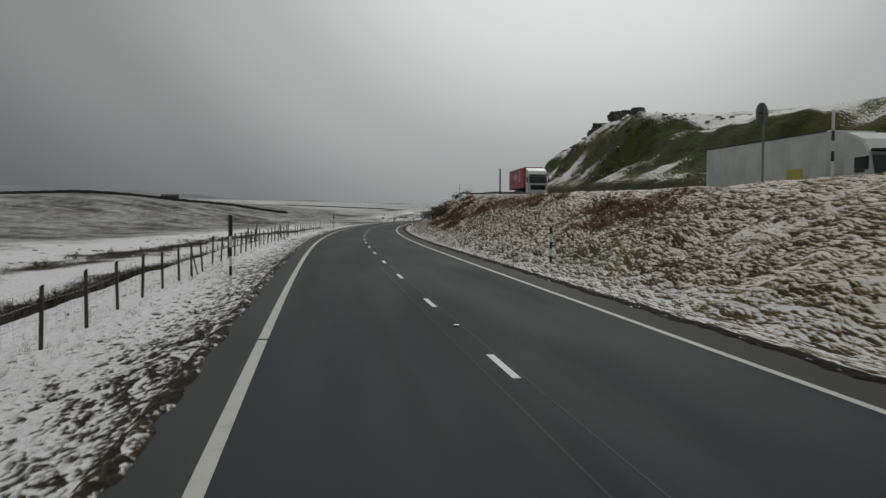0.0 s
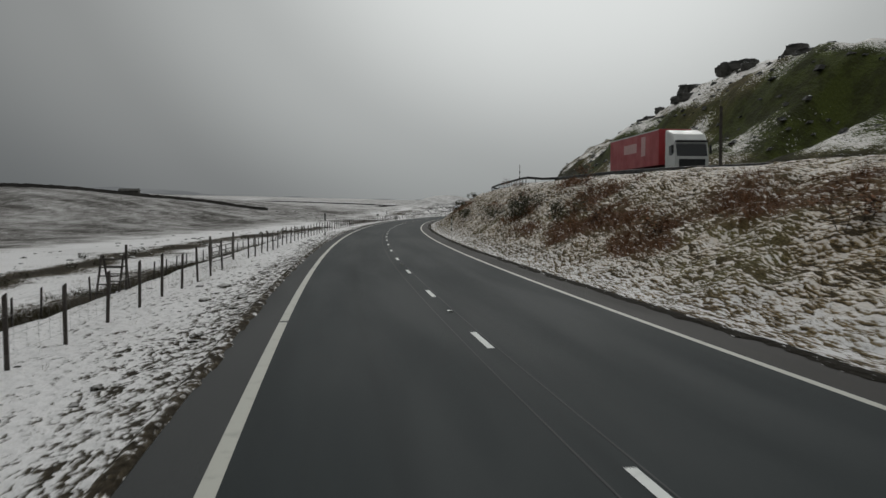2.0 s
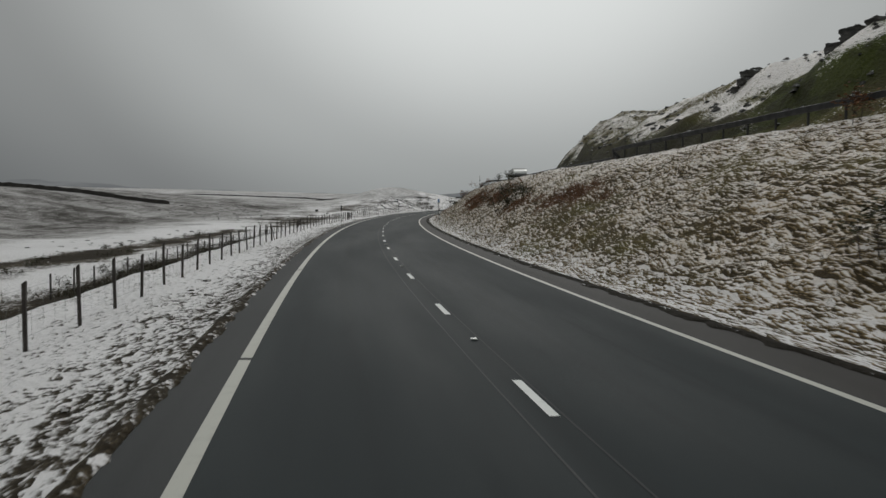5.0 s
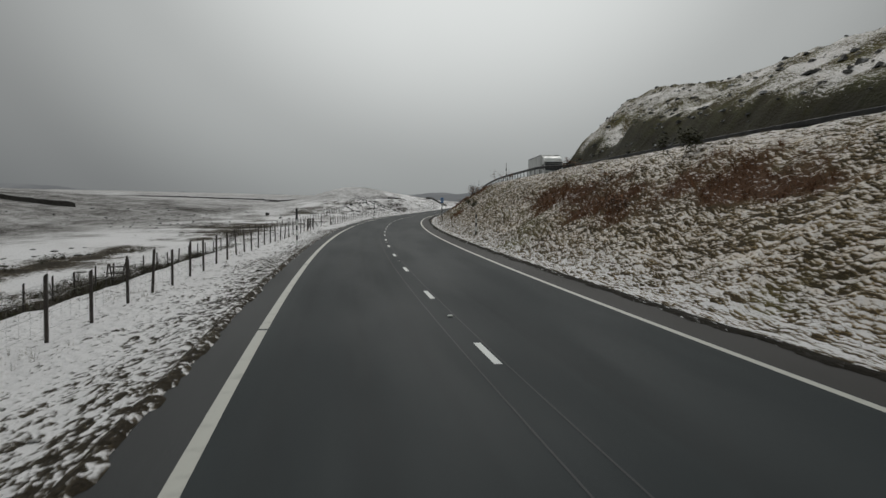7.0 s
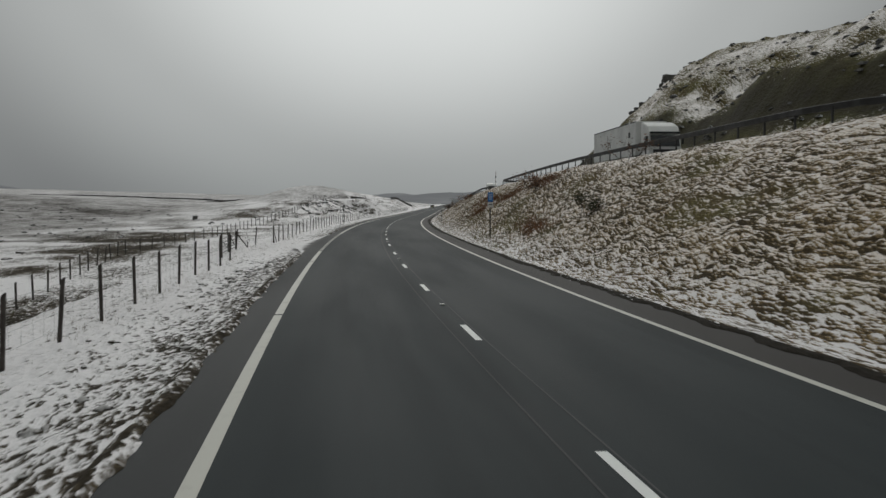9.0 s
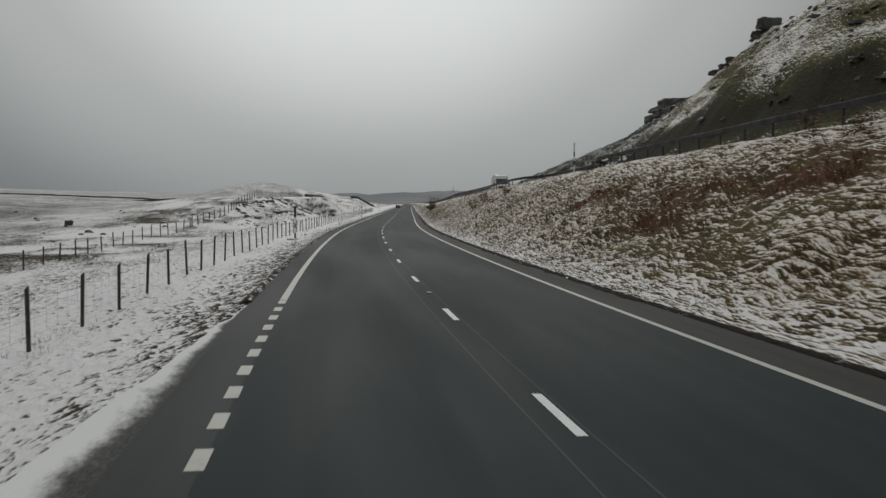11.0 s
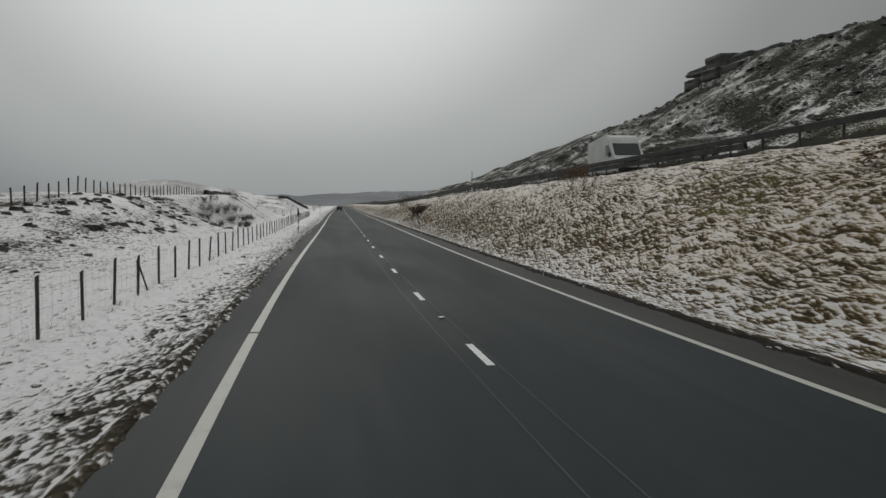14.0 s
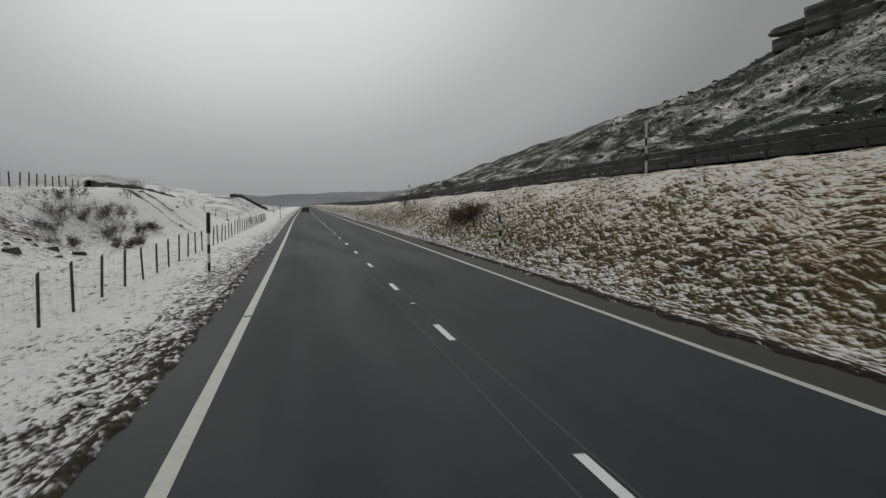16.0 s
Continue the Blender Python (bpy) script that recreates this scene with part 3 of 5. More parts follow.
ground_s = np.concatenate([np.arange(-20, 10, 1.0), np.arange(10, 60, 0.35), np.arange(60, 470, 0.35), np.arange(470, 620, 1.2), np.arange(620, 1000, 6), np.geomspace(1000, 4200, 24)])
ground_l = np.concatenate([-np.geomspace(2600, 18, 64), -np.arange(17.5, 9.0, -0.6), -np.arange(9.0, 4.4, -0.25), [ROAD_LEFT - 0.02, -4.0, 0, 4.0, ROAD_RIGHT + 0.02], np.arange(4.95, 14.5, 0.17), np.arange(14.8, 24.5, 1.6), np.arange(24.6, 80, 1.25), np.geomspace(82, 900, 22)])
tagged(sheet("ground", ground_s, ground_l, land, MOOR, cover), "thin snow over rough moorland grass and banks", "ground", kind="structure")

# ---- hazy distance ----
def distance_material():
    """Far moors, haze painted in as glow: almost the colour of the low cloud, faintly mottled with snow."""
    n = Nodes("moors_painted_haze")
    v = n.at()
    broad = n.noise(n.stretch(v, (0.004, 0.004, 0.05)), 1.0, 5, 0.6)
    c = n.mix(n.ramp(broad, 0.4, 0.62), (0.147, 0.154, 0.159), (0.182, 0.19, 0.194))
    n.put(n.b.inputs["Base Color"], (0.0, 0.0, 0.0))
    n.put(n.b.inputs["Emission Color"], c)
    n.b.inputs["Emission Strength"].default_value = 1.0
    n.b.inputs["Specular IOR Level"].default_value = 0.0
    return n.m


def far_moors(radius, height, seed, material):
    """A long low ridge on an arc round the place, its slope leaning back."""
    az = np.radians(np.arange(-60, 75, 0.25))
    top = np.interp(np.degrees(az), [-60, -25, -12, 0, 6, 14, 22, 30, 75], [1.5, 1.6, 1.3, 0.8, 0.6, 0.8, 1.1, 1.3, 1.5])
    top = radius * height * np.radians(np.maximum(top + 0.55 * fbm(np.degrees(az) / 5, 0 * az, 5, seed), 0.12))
    rows = []
    for w, z in ((0.0, -30.0 + 0 * top), (0.02, 0.35 * top), (0.06, 0.8 * top), (0.1, top)):
        r = radius * (1 + w)
        rows.append(np.stack([60 + r * np.sin(az), 250 + r * np.cos(az), z], -1))
    pts = np.stack(rows, 1).reshape(-1, 3)
    n = len(az)
    me = bpy.data.meshes.new("backdrop")
    me.from_pydata(pts.tolist(), [], [(4 * i + j, 4 * i + 4 + j, 4 * i + 5 + j, 4 * i + 1 + j) for i in range(n - 1) for j in range(3)])
    me.polygons.foreach_set("use_smooth", np.ones(len(me.polygons), bool))
    me.materials.append(material)
    tagged(new("backdrop", me), "far snowy moors with glowing grey haze painted in", "far hills", kind="structure")


PAINTED_HAZE = distance_material()
far_moors(2300, 0.75, 5, PAINTED_HAZE)
far_moors(3100, 1.0, 12, PAINTED_HAZE)

# ---- roads ----
def part(name, bm, material, parent, label=""):
    me = bpy.data.meshes.new(name)
    bm.to_mesh(me)
    bm.free()
    me.materials.append(material)
    ob = new(name, me)
    ob.parent = parent
    return tagged(ob, label)


def strip(name, s0, s1, l0, l1, mat, up, parent, step=2.0, label=""):
    ob = sheet(name, np.linspace(s0, s1, max(2, int((s1 - s0) / step) + 1)), [l0, l1], lambda s, l: 0 * s + up, mat, None, parent)
    return tagged(ob, label)


road = tagged(sheet("road", np.arange(-20, 1390, 2.0), [ROAD_LEFT + 0.78, -1.8, 0, 1.8, LANE_R + 0.1], lambda s, l: 0 * s, ASPHALT), "dark damp asphalt road with two lanes", "road", kind="structure")
strip("hard_strip", -20, 1300, ROAD_LEFT, ROAD_LEFT + 0.78, STRIP, 0.0, road, label="worn edge strip")
strip("hard_strip", -20, 1300, LANE_R + 0.1, ROAD_RIGHT, SHOULDER, 0.0, road, label="muddy edge strip")
for lat in (0.1, -0.36):
    strip("joint_seam", -20, 700, lat, lat + 0.025, SEAM, 0.004, road, label="pale sealed joint in the asphalt")
# left edge line, broken every 18 m by a drain gap, dotted past the field gate
for n in range(-2, 45):
    a, b = 22 + 18 * n + 0.1, 22 + 18 * (n + 1) - 0.08
    if a > 283 and a < 300:
        continue
    strip("edge_line", a, min(b, 282.3) if a < 282 < b else b, -LANE_L - 0.085, -LANE_L + 0.085, PAINT_EDGE, 0.005, road)
for n in range(19):
    strip("edge_dash", 283.2 + 1.45 * n, 283.9 + 1.45 * n, -LANE_L - 0.085, -LANE_L + 0.085, PAINT_EDGE, 0.007, road)
strip("edge_line", -20, 900, LANE_R - 0.07, LANE_R + 0.07, PAINT_EDGE, 0.005, road)
for n in range(-2, 90):
    strip("lane_mark", 9 * n, 9 * n + 2, -0.06, 0.06, PAINT_DASH, 0.006, road)


def road_stud(s):
    bm = bmesh.new()
    bmesh.ops.create_cube(bm, size=1, matrix=Matrix.Diagonal((0.11, 0.13, 0.026, 1)))
    bmesh.ops.bevel(bm, geom=bm.edges[:], offset=0.01, segments=1, affect="EDGES")
    stud = part("road_stud", bm, WHITE, road)
    stud.matrix_world = Matrix.Translation(at_road(s, 0.0, 0.018)) @ Matrix.Rotation(-heading(s), 4, "Z")
    bm = bmesh.new()
    bmesh.ops.create_cube(bm, size=1, matrix=Matrix.Translation((0, -0.082, 0.008)) @ Matrix.Diagonal((0.09, 0.02, 0.02, 1)))
    lens = part("reflector", bm, REFLECT, stud)
    lens.matrix_parent_inverse = Matrix.Identity(4)


for n in range(-1, 28):
    road_stud(23.5 + 18 * n)
def apron_material():
    """Tarmac that disappears under trodden snow towards the field side."""
    n = Nodes("snowy_apron")
    uv, v = n.at("UV"), n.at()
    cut = n.t.nodes.new("ShaderNodeSeparateXYZ")
    n.t.links.new(uv, cut.inputs[0])
    drift, fine = n.noise(n.stretch(v, (1.0, 0.35, 1)), 1.3, 6, 0.7), n.noise(v, 22, 4, 0.7)
    depth = n.math("ADD", cut.outputs[1], n.math("ADD", n.math("MULTIPLY", n.math("SUBTRACT", drift, 0.5), -1.6), n.math("MULTIPLY", n.math("SUBTRACT", fine, 0.5), 0.5)))
    snow = n.ramp(depth, 0.3, 0.85, 1.0, 0.0)
    grit = n.mix(n.ramp(fine, 0.4, 0.65), (0.026, 0.026, 0.026), (0.085, 0.08, 0.074))
    n.bump(fine, 0.5, 0.02)
    return n.done(n.mix(snow, grit, (0.76, 0.745, 0.745)), 0.85, 0.0, 0.25)


# tarmac apron at the field gate
apron_s = np.linspace(279.0, 309, 96)
tagged(sheet("gate_apron", apron_s, [0.0, 0.25, 0.5, 0.75, 1.0], lambda s, l: 0 * s - 0.02, apron_material()), "gritty tarmac apron before the field gate", "apron", kind="structure")
apron = bpy.data.objects["gate_apron"].data
apron_pts = [at_road(s, ROAD_LEFT - w * float(np.interp(s, [279, 284, 287, 290, 296, 302, 309], [0, 0.45, 1.0, 1.1, 0.8, 0.4, 0.05]) + 0.1 * fbm(s / 0.9, 0.0, 3, 6)), 0.0 - 0.015 * w) for s in apron_s for w in (1.0, 0.75, 0.5, 0.25, 0.0)]
apron.vertices.foreach_set("co", np.array(apron_pts).ravel())
apron.update()

upper_s = np.arange(-20, 900, 4.0)
tagged(sheet("upper_road", upper_s, [0, 0.33, 0.66, 1.0], lambda s, l: upper_road(s) + 0.0, ASPHALT), "grey asphalt carriageway on the terrace above the bank", "road", kind="structure")
deck = bpy.data.objects["upper_road"].data
deck_pts = [at_road(s, crest_lat(s) + 1.5 + 10.2 * w, upper_road(s)) for s in upper_s for w in (0, 0.33, 0.66, 1.0)]
deck.vertices.foreach_set("co", np.array(deck_pts).ravel())
deck.update()

# ragged lip of snow, grit and turf over the edges of the tarmac
lip_s = np.concatenate([np.arange(-10, 279.0, 0.16), np.arange(279.0, 309, 1.0), np.arange(309, 470, 0.16)])
for side, edge in ((-1, -ROAD_LEFT), (1, ROAD_RIGHT)):
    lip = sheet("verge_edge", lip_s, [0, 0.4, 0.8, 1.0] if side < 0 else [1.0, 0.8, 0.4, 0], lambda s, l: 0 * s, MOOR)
    reach = np.clip((0.02 if side < 0 else 0.1) + 0.22 * fbm(lip_s / 0.7, 0 * lip_s, 4, 33 + side), 0.0, 0.09 if side < 0 else 0.22) * ((lip_s < 279) | (lip_s > 309))
    cols = [0, 0.4, 0.8, 1.0] if side < 0 else [1.0, 0.8, 0.4, 0]
    L = np.stack([side * (edge + 0.25 - (0.25 + reach) * w) for w in cols], -1)
    up = np.stack([0 * reach + (-0.02, 0.05, 0.04, 0.004)[(0, 0.4, 0.8, 1.0).index(w)] for w in cols], -1)
    S = np.repeat(lip_s[:, None], 4, 1)
    up = up - 0.3 * ((S > 278.9) & (S < 309.5)) * (side < 0)
    lip.data.vertices.foreach_set("co", at_road(S.ravel(), L.ravel(), up.ravel()).ravel())
    for poly_loop, uv in zip(lip.data.loops, lip.data.uv_layers[0].data):
        uv.uv[1] = L.ravel()[poly_loop.vertex_index]
    for key, level in (("bare", 0.68 if side < 0 else 1.15), ("soil", 0.8 if side < 0 else 1.0)):
        lip.data.attributes.new(key, "FLOAT", "POINT").data.foreach_set("value", np.full(L.size, level, np.float32))
    lip.data.update()
    tagged(lip, "ragged lip of snow and grit on the tarmac edge", "verge edge", kind="structure")

# ---- helpers for things ----
def box(bm, x, y, z, sx, sy, sz, bevel=0.0, turn=None):
    """A box with its middle at x, y, z; bevelled edges."""
    m = Matrix.Translation((x, y, z)) @ (turn or Matrix.Identity(4)) @ Matrix.Diagonal((sx, sy, sz, 1))
    made = bmesh.ops.create_cube(bm, size=1, matrix=m)["verts"]
    if bevel:
        edges = list({e for v in made for e in v.link_edges})
        bmesh.ops.bevel(bm, geom=edges, offset=bevel, segments=1, affect="EDGES")


def rod(bm, a, b, r0, r1=None, sides=6):
    a, b = Vector(a), Vector(b)
    m = Matrix.Translation((a + b) / 2) @ (b - a).to_track_quat("Z", "Y").to_matrix().to_4x4()
    bmesh.ops.create_cone(bm, cap_ends=True, segments=sides, radius1=r0, radius2=r0 if r1 is None else r1, depth=(b - a).length, matrix=m)


def outline(bm, points, half):
    """A side outline in y and z, made half wide to both sides in x."""
    left = [bm.verts.new((-half, y, z)) for y, z in points]
    right = [bm.verts.new((half, y, z)) for y, z in points]
    bm.faces.new(left[::-1]), bm.faces.new(right)
    for i in range(len(points)):
        j = (i + 1) % len(points)
        bm.faces.new((left[i], left[j], right[j], right[i]))


def thing(name, label, category, group="", m=None):
    ob = tagged(new(name), label, category, group)
    if m is not None:
        ob.matrix_world = m
    return ob


def stand(s, l, sink=0.05, turn=0.0):
    """The pose of a thing on the ground, facing along the road."""
    return Matrix.Translation(ground_at(s, l) - np.array([0, 0, sink])) @ Matrix.Rotation(-heading(s) + turn, 4, "Z")


def child(name, mesh, parent, m, label=""):
    ob = new(name, mesh)
    ob.parent = parent
    ob.matrix_parent_inverse = Matrix.Identity(4)
    ob.matrix_basis = m
    return tagged(ob, label)


def as_mesh(name, bm, material):
    me = bpy.data.meshes.new(name)
    bm.to_mesh(me)
    bm.free()
    me.materials.append(material)
    return me


rng = random.Random(7)


# ---- fences ----
def post_mesh(height, half, material, name="post"):
    bm = bmesh.new()
    box(bm, 0, 0, height / 2 - 0.15, half * 2, half * 2, height + 0.3, 0.012)
    for v in bm.verts:
        if v.co.z > height * 0.9:
            v.co.z += 0.03 * (v.co.x / half)
    return as_mesh(name, bm, material)


def wire_run(bm, points, r=0.0028):
    for a, b in zip(points[:-1], points[1:]):
        rod(bm, a, b, r, sides=3)


def fence(label, spots, height, half, wires, strainers=(), net=True):
    """Timber posts on spots (s, l) with wires between; strainers: numbers of braced posts."""
    f = thing("fence", label, "fence")
    shapes = [post_mesh(height * k, half, POST) for k in (0.96, 1.0, 1.05)]
    tops = []
    for n, (s, l) in enumerate(spots):
        base = ground_at(s, l)
        lean = Euler((rng.gauss(0, 0.025), rng.gauss(0, 0.03), -heading(s)))
        child("post", rng.choice(shapes), f, Matrix.Translation(base) @ lean.to_matrix().to_4x4())
        tops.append(base)
        if n in strainers:
            bm = bmesh.new()
            for side in (-1, 1):
                foot = ground_at(s + 0.75 * side, l + 0.15)
                rod(bm, foot - np.array([0, 0, 0.1]), base + np.array([0, 0, height * 0.85]), half * 0.8, sides=5)
            part("brace", bm, POST, f, "slanting timber brace")
    for k in wires:
        bm = bmesh.new()
        wire_run(bm, [t + np.array([0, 0, k]) for t in tops])
        part("wire", bm, WIRE, f)
    if net:
        # upright wires of the stock netting, near stretch only
        verts, faces = [], []
        for a, b in zip(tops[:-1], tops[1:]):
            for q in np.linspace(0.1, 0.9, 5):
                p = a * (1 - q) + b * q
                w = 0.0016
                verts += [p + (-w, 0, wires[0]), p + (w, 0, wires[0]), p + (w, 0, wires[-1]), p + (-w, 0, wires[-1])]
                faces.append(tuple(range(len(verts) - 4, len(verts))))
        me = bpy.data.meshes.new("netting")
        me.from_pydata([tuple(v) for v in verts], [], faces)
        me.materials.append(WIRE)
        tagged(child("netting", me, f, Matrix.Identity(4), "thin wire netting"), kind="stuff")
    return f


road_fence = [(s + rng.uniform(-0.15, 0.15), -7.6 - 0.25 * float(smooth(400, 460, s))) for s in np.arange(-1.0, 97, 3.05)]
fence("dark timber posts with stock wire beside the verge", road_fence, 1.2, 0.036, (0.25, 0.55, 0.85, 1.08), strainers=(14,))
road_fence = [(s + rng.uniform(-0.15, 0.15), -7.55) for s in np.arange(105.2, 279.5, 3.05)] + [(282.2, -8.4)]
fence("dark timber posts with stock wire beside the verge", road_fence, 1.2, 0.036, (0.25, 0.55, 0.85, 1.08), strainers=(30,))
road_fence = [(s + rng.uniform(-0.12, 0.12), -7.6 - 0.35 * float(smooth(330, 440, s))) for s in np.arange(298.5, 560, 3.15)]
road_fence[0:0] = [(291.0, -8.95), (296.2, -8.5)]
fence("dark timber posts with stock wire beside the snowy verge", road_fence, 1.16, 0.034, (0.25, 0.55, 0.85, 1.1), strainers=(2, 32))
field_fence = [(s + rng.uniform(-0.2, 0.2), float(np.interp(s, [92, 180, 275, 312, 340, 372, 392], [-14.6, -15.4, -15.6, -21.4, -20.0, -21.4, -21.7]))) for s in np.arange(92, 392, 3.4)]
fence("old leaning posts of the lower field fence", field_fence, 1.15, 0.04, (0.4, 0.95), (), False)
mound_fence = [(s + rng.uniform(-0.15, 0.15), float(np.interp(s, [392, 410, 419, 473, 560], [-21.7, -21.2, -21.8, -23.5, -26.0]))) for s in np.arange(392, 545, 2.7)]
fence("close posts of the fence along the snowy mound", mound_fence, 1.2, 0.05, (0.4, 1.0), (), False)


cross_fence = [(545.5 + 0.25 * n + rng.uniform(-0.2, 0.2), -22.0 + 1.55 * n) for n in range(10)]
fence("thin posts of the cross fence down the spur", cross_fence, 1.25, 0.045, (0.4, 1.0), (), False)


def field_gate(s0, s1, l0, l1, label, timber, high=1.4):
    """A barred gate between two posts."""
    a, b = ground_at(s0, l0), ground_at(s1, l1)
    g = thing("field_gate", label, "gate")
    flat_way = np.array([b[0] - a[0], b[1] - a[1], 0.0])
    lift = lambda p, z: p + np.array([0, 0, z])
    for p in (a, b):
        bm = bmesh.new()
        rod(bm, lift(p, -0.3), lift(p, high), 0.055, 0.05, 8)
        part("gate_post", bm, PALE_POST if timber else POST, g)
    a2, b2 = a + 0.06 * flat_way, b - 0.06 * flat_way
    k = (high - 0.1) / 1.3
    for z in (0.2 * k, 0.42 * k, 0.64 * k, 0.86 * k, 1.12 * k):
        bm = bmesh.new()
        rod(bm, lift(a2, z), lift(b2, z), 0.022, sides=6)
        part("bar", bm, PALE_POST if timber else GALV, g)
    for p, q in ((lift(a2, 1.15 * k), lift(b2, 0.2)), (lift(a2, 0.15), lift(a2, 1.18 * k)), (lift(b2, 0.15), lift(b2, 1.18 * k))):
        bm = bmesh.new()
        rod(bm, p, q, 0.018, sides=6)
        part("brace", bm, PALE_POST if timber else GALV, g)
    return g


field_gate(282.5, 287.1, -8.5, -8.8, "galvanised five-bar field gate in the snow, closed", False, 1.08)
field_gate(287.5, 290.6, -8.8, -8.9, "narrow galvanised gate beside the field gate", False, 1.05)
field_gate(99.8, 104.4, -8.6, -8.2, "weathered grey timber gate by the road fence", True)
bm = bmesh.new()
foot = ground_at(292.6, -8.5)
rod(bm, ground_at(290.75, -8.9) + np.array([0, 0, 0.95]), foot, 0.035, 0.035, 6)
strut = thing("gate_strut", "slanting timber strut beside the gate", "strut")
part("beam", bm, POST, strut)
bm = bmesh.new()
rod(bm, foot - np.array([0, 0, 0.2]), foot + np.array([0, 0, 0.35]), 0.03, 0.03, 6)
part("stake", bm, POST, strut)


def ladder_stile(s, l, label):
    """Two leaning ladders that meet at the top, with a hand post."""
    g = thing("ladder_stile", label, "stile", m=stand(s, l, 0.05))
    for way in (-1, 1):
        for x in (-0.35, 0.35):
            bm = bmesh.new()
            rod(bm, (x, way * 0.9, -0.1), (x, way * 0.08, 1.35), 0.04, sides=5)
            part("stringer", bm, POST, g)
        for k in range(5):
            q = 0.15 + k * 0.19
            bm = bmesh.new()
            box(bm, 0, way * (0.9 - 0.82 * q), 1.4 * q - 0.05, 0.78, 0.12, 0.035, 0.005)
            part("step", bm, POST, g)
    bm = bmesh.new()
    rod(bm, (0.42, 0, -0.2), (0.42, 0, 1.7), 0.045, sides=6)
    part("hand_post", bm, POST, g)


ladder_stile(226.5, -12.2, "weathered timber ladder stile over the lower field fence")
ladder_stile(88.5, -10.0, "weathered timber ladder stile behind the road fence")


# ---- poles, posts and signs ----
def banded_pole(name, height, radius, bands, label, group):
    """A round pole of black and white bands; bands: (share of the height, is it black, thicker)."""
    p = thing(name, label, "pole", group)
    z = 0.0
    for share, black, wide in bands:
        bm = bmesh.new()
        rod(bm, (0, 0, z - (0.2 if z == 0 else 0)), (0, 0, z + share * height), radius * wide, radius * wide, 10)
        part("black_band" if black else "white_band", bm, BLACK if black else WHITE, p)
        z += share * height
    return p


bands = ((0.14, False, 1), (0.13, True, 1), (0.14, False, 1), (0.13, True, 1), (0.16, False, 1), (0.30, True, 1.35))
pole = banded_pole("snow_pole", 2.25, 0.05, bands, "tall black and white banded snow pole on the verge", "snow poles")
pole.matrix_world = stand(36.0, -5.55, 0)
for s in (139.0, 241.8, 344.4, 447.6, 550.0):
    copy_thing(pole, stand(s, -5.5, 0))
bands = ((0.18, True, 1), (0.2, False, 1.1), (0.2, True, 1), (0.22, False, 1.1), (0.2, True, 1))
marker = banded_pole("marker_post", 1.4, 0.055, bands, "short black and white marker post on the bank foot", "marker posts")
marker.matrix_world = stand(41.5, 6.4, 0)
for s in (144.3, 247.0, 349.0, 456.6, 560.0):
    copy_thing(marker, stand(s, 6.2, 0))
bands = ((0.25, False, 1), (0.15, True, 1), (0.15, False, 1), (0.15, True, 1), (0.3, False, 1))
high = banded_pole("crest_pole", 2.0, 0.045, bands, "thin banded pole at the crest of the bank", "crest poles")
high.matrix_world = stand(149.0, float(crest_lat(149)), 0)
for s in (31.0, 285.6, 349.2, 450.7):
    copy_thing(high, stand(s, float(crest_lat(s)) - 0.1, 0))


def post_sign():
    p = thing("marker_sign", "small blue sign over a white plate on a thin post", "sign", m=stand(291.0, 6.1, 0))
    bm = bmesh.new()
    rod(bm, (0, 0, -0.3), (0, 0, 2.65), 0.035, sides=8)
    part("post", bm, STEEL, p)
    bm = bmesh.new()
    box(bm, 0, -0.05, 2.42, 0.3, 0.02, 0.55, 0.004)
    board = part("blue_panel", bm, SIGN_BLUE, p, "blue panel with pale bars")
    for z, w in ((2.55, 0.18), (2.42, 0.2), (2.3, 0.14)):
        bm = bmesh.new()
        box(bm, 0, -0.064, z, w, 0.008, 0.05)
        part("bar", bm, WHITE, board)
    bm = bmesh.new()
    box(bm, 0, -0.05, 1.95, 0.32, 0.02, 0.3, 0.004)
    plate = part("white_panel", bm, WHITE, p)
    bm = bmesh.new()
    box(bm, 0, -0.064, 1.97, 0.22, 0.008, 0.05)
    part("bar", bm, BLACK, plate)


post_sign()


def round_sign():
    l = float(crest_lat(36)) + 0.2
    p = thing("round_sign", "round road sign seen from behind on a grey pole", "sign", m=stand(36.0, l, 0, 0.55))
    bm = bmesh.new()
    rod(bm, (0, 0, -0.3), (0, 0, 2.75), 0.04, sides=8)
    part("pole", bm, SIGN_BACK, p)
    bm = bmesh.new()
    rod(bm, (0, 0.05, 2.4), (0, 0.075, 2.4), 0.38, sides=32)
    disc = part("disc", bm, SIGN_BACK, p)
    bm = bmesh.new()
    box(bm, 0, 0.04, 2.4, 0.5, 0.02, 0.05)
    part("bracket", bm, STEEL, disc)


round_sign()


def telegraph_pole(s, l, h, label):
    p = thing("wooden_pole", label, "pole", m=stand(s, l, 0.1))
    bm = bmesh.new()
    rod(bm, (0, 0, -0.3), (0, 0, h), 0.08, 0.065, 8)
    part("shaft", bm, POST, p)


telegraph_pole(93.8, float(crest_lat(93.8)) + 0.3, 2.6, "plain dark wooden pole at the crest of the bank")


# ---- guard rail along the crest ----
def rail_lat(s):
    """The rail stands back from the crest on two stretches."""
    back = smooth(5, 50, s) * (1 - smooth(140, 148, s)) + smooth(188, 196, s) * (1 - smooth(258, 266, s)) + smooth(346, 352, s) * (1 - smooth(370, 378, s))
    return crest_lat(s) + 0.45 + 2.3 * back


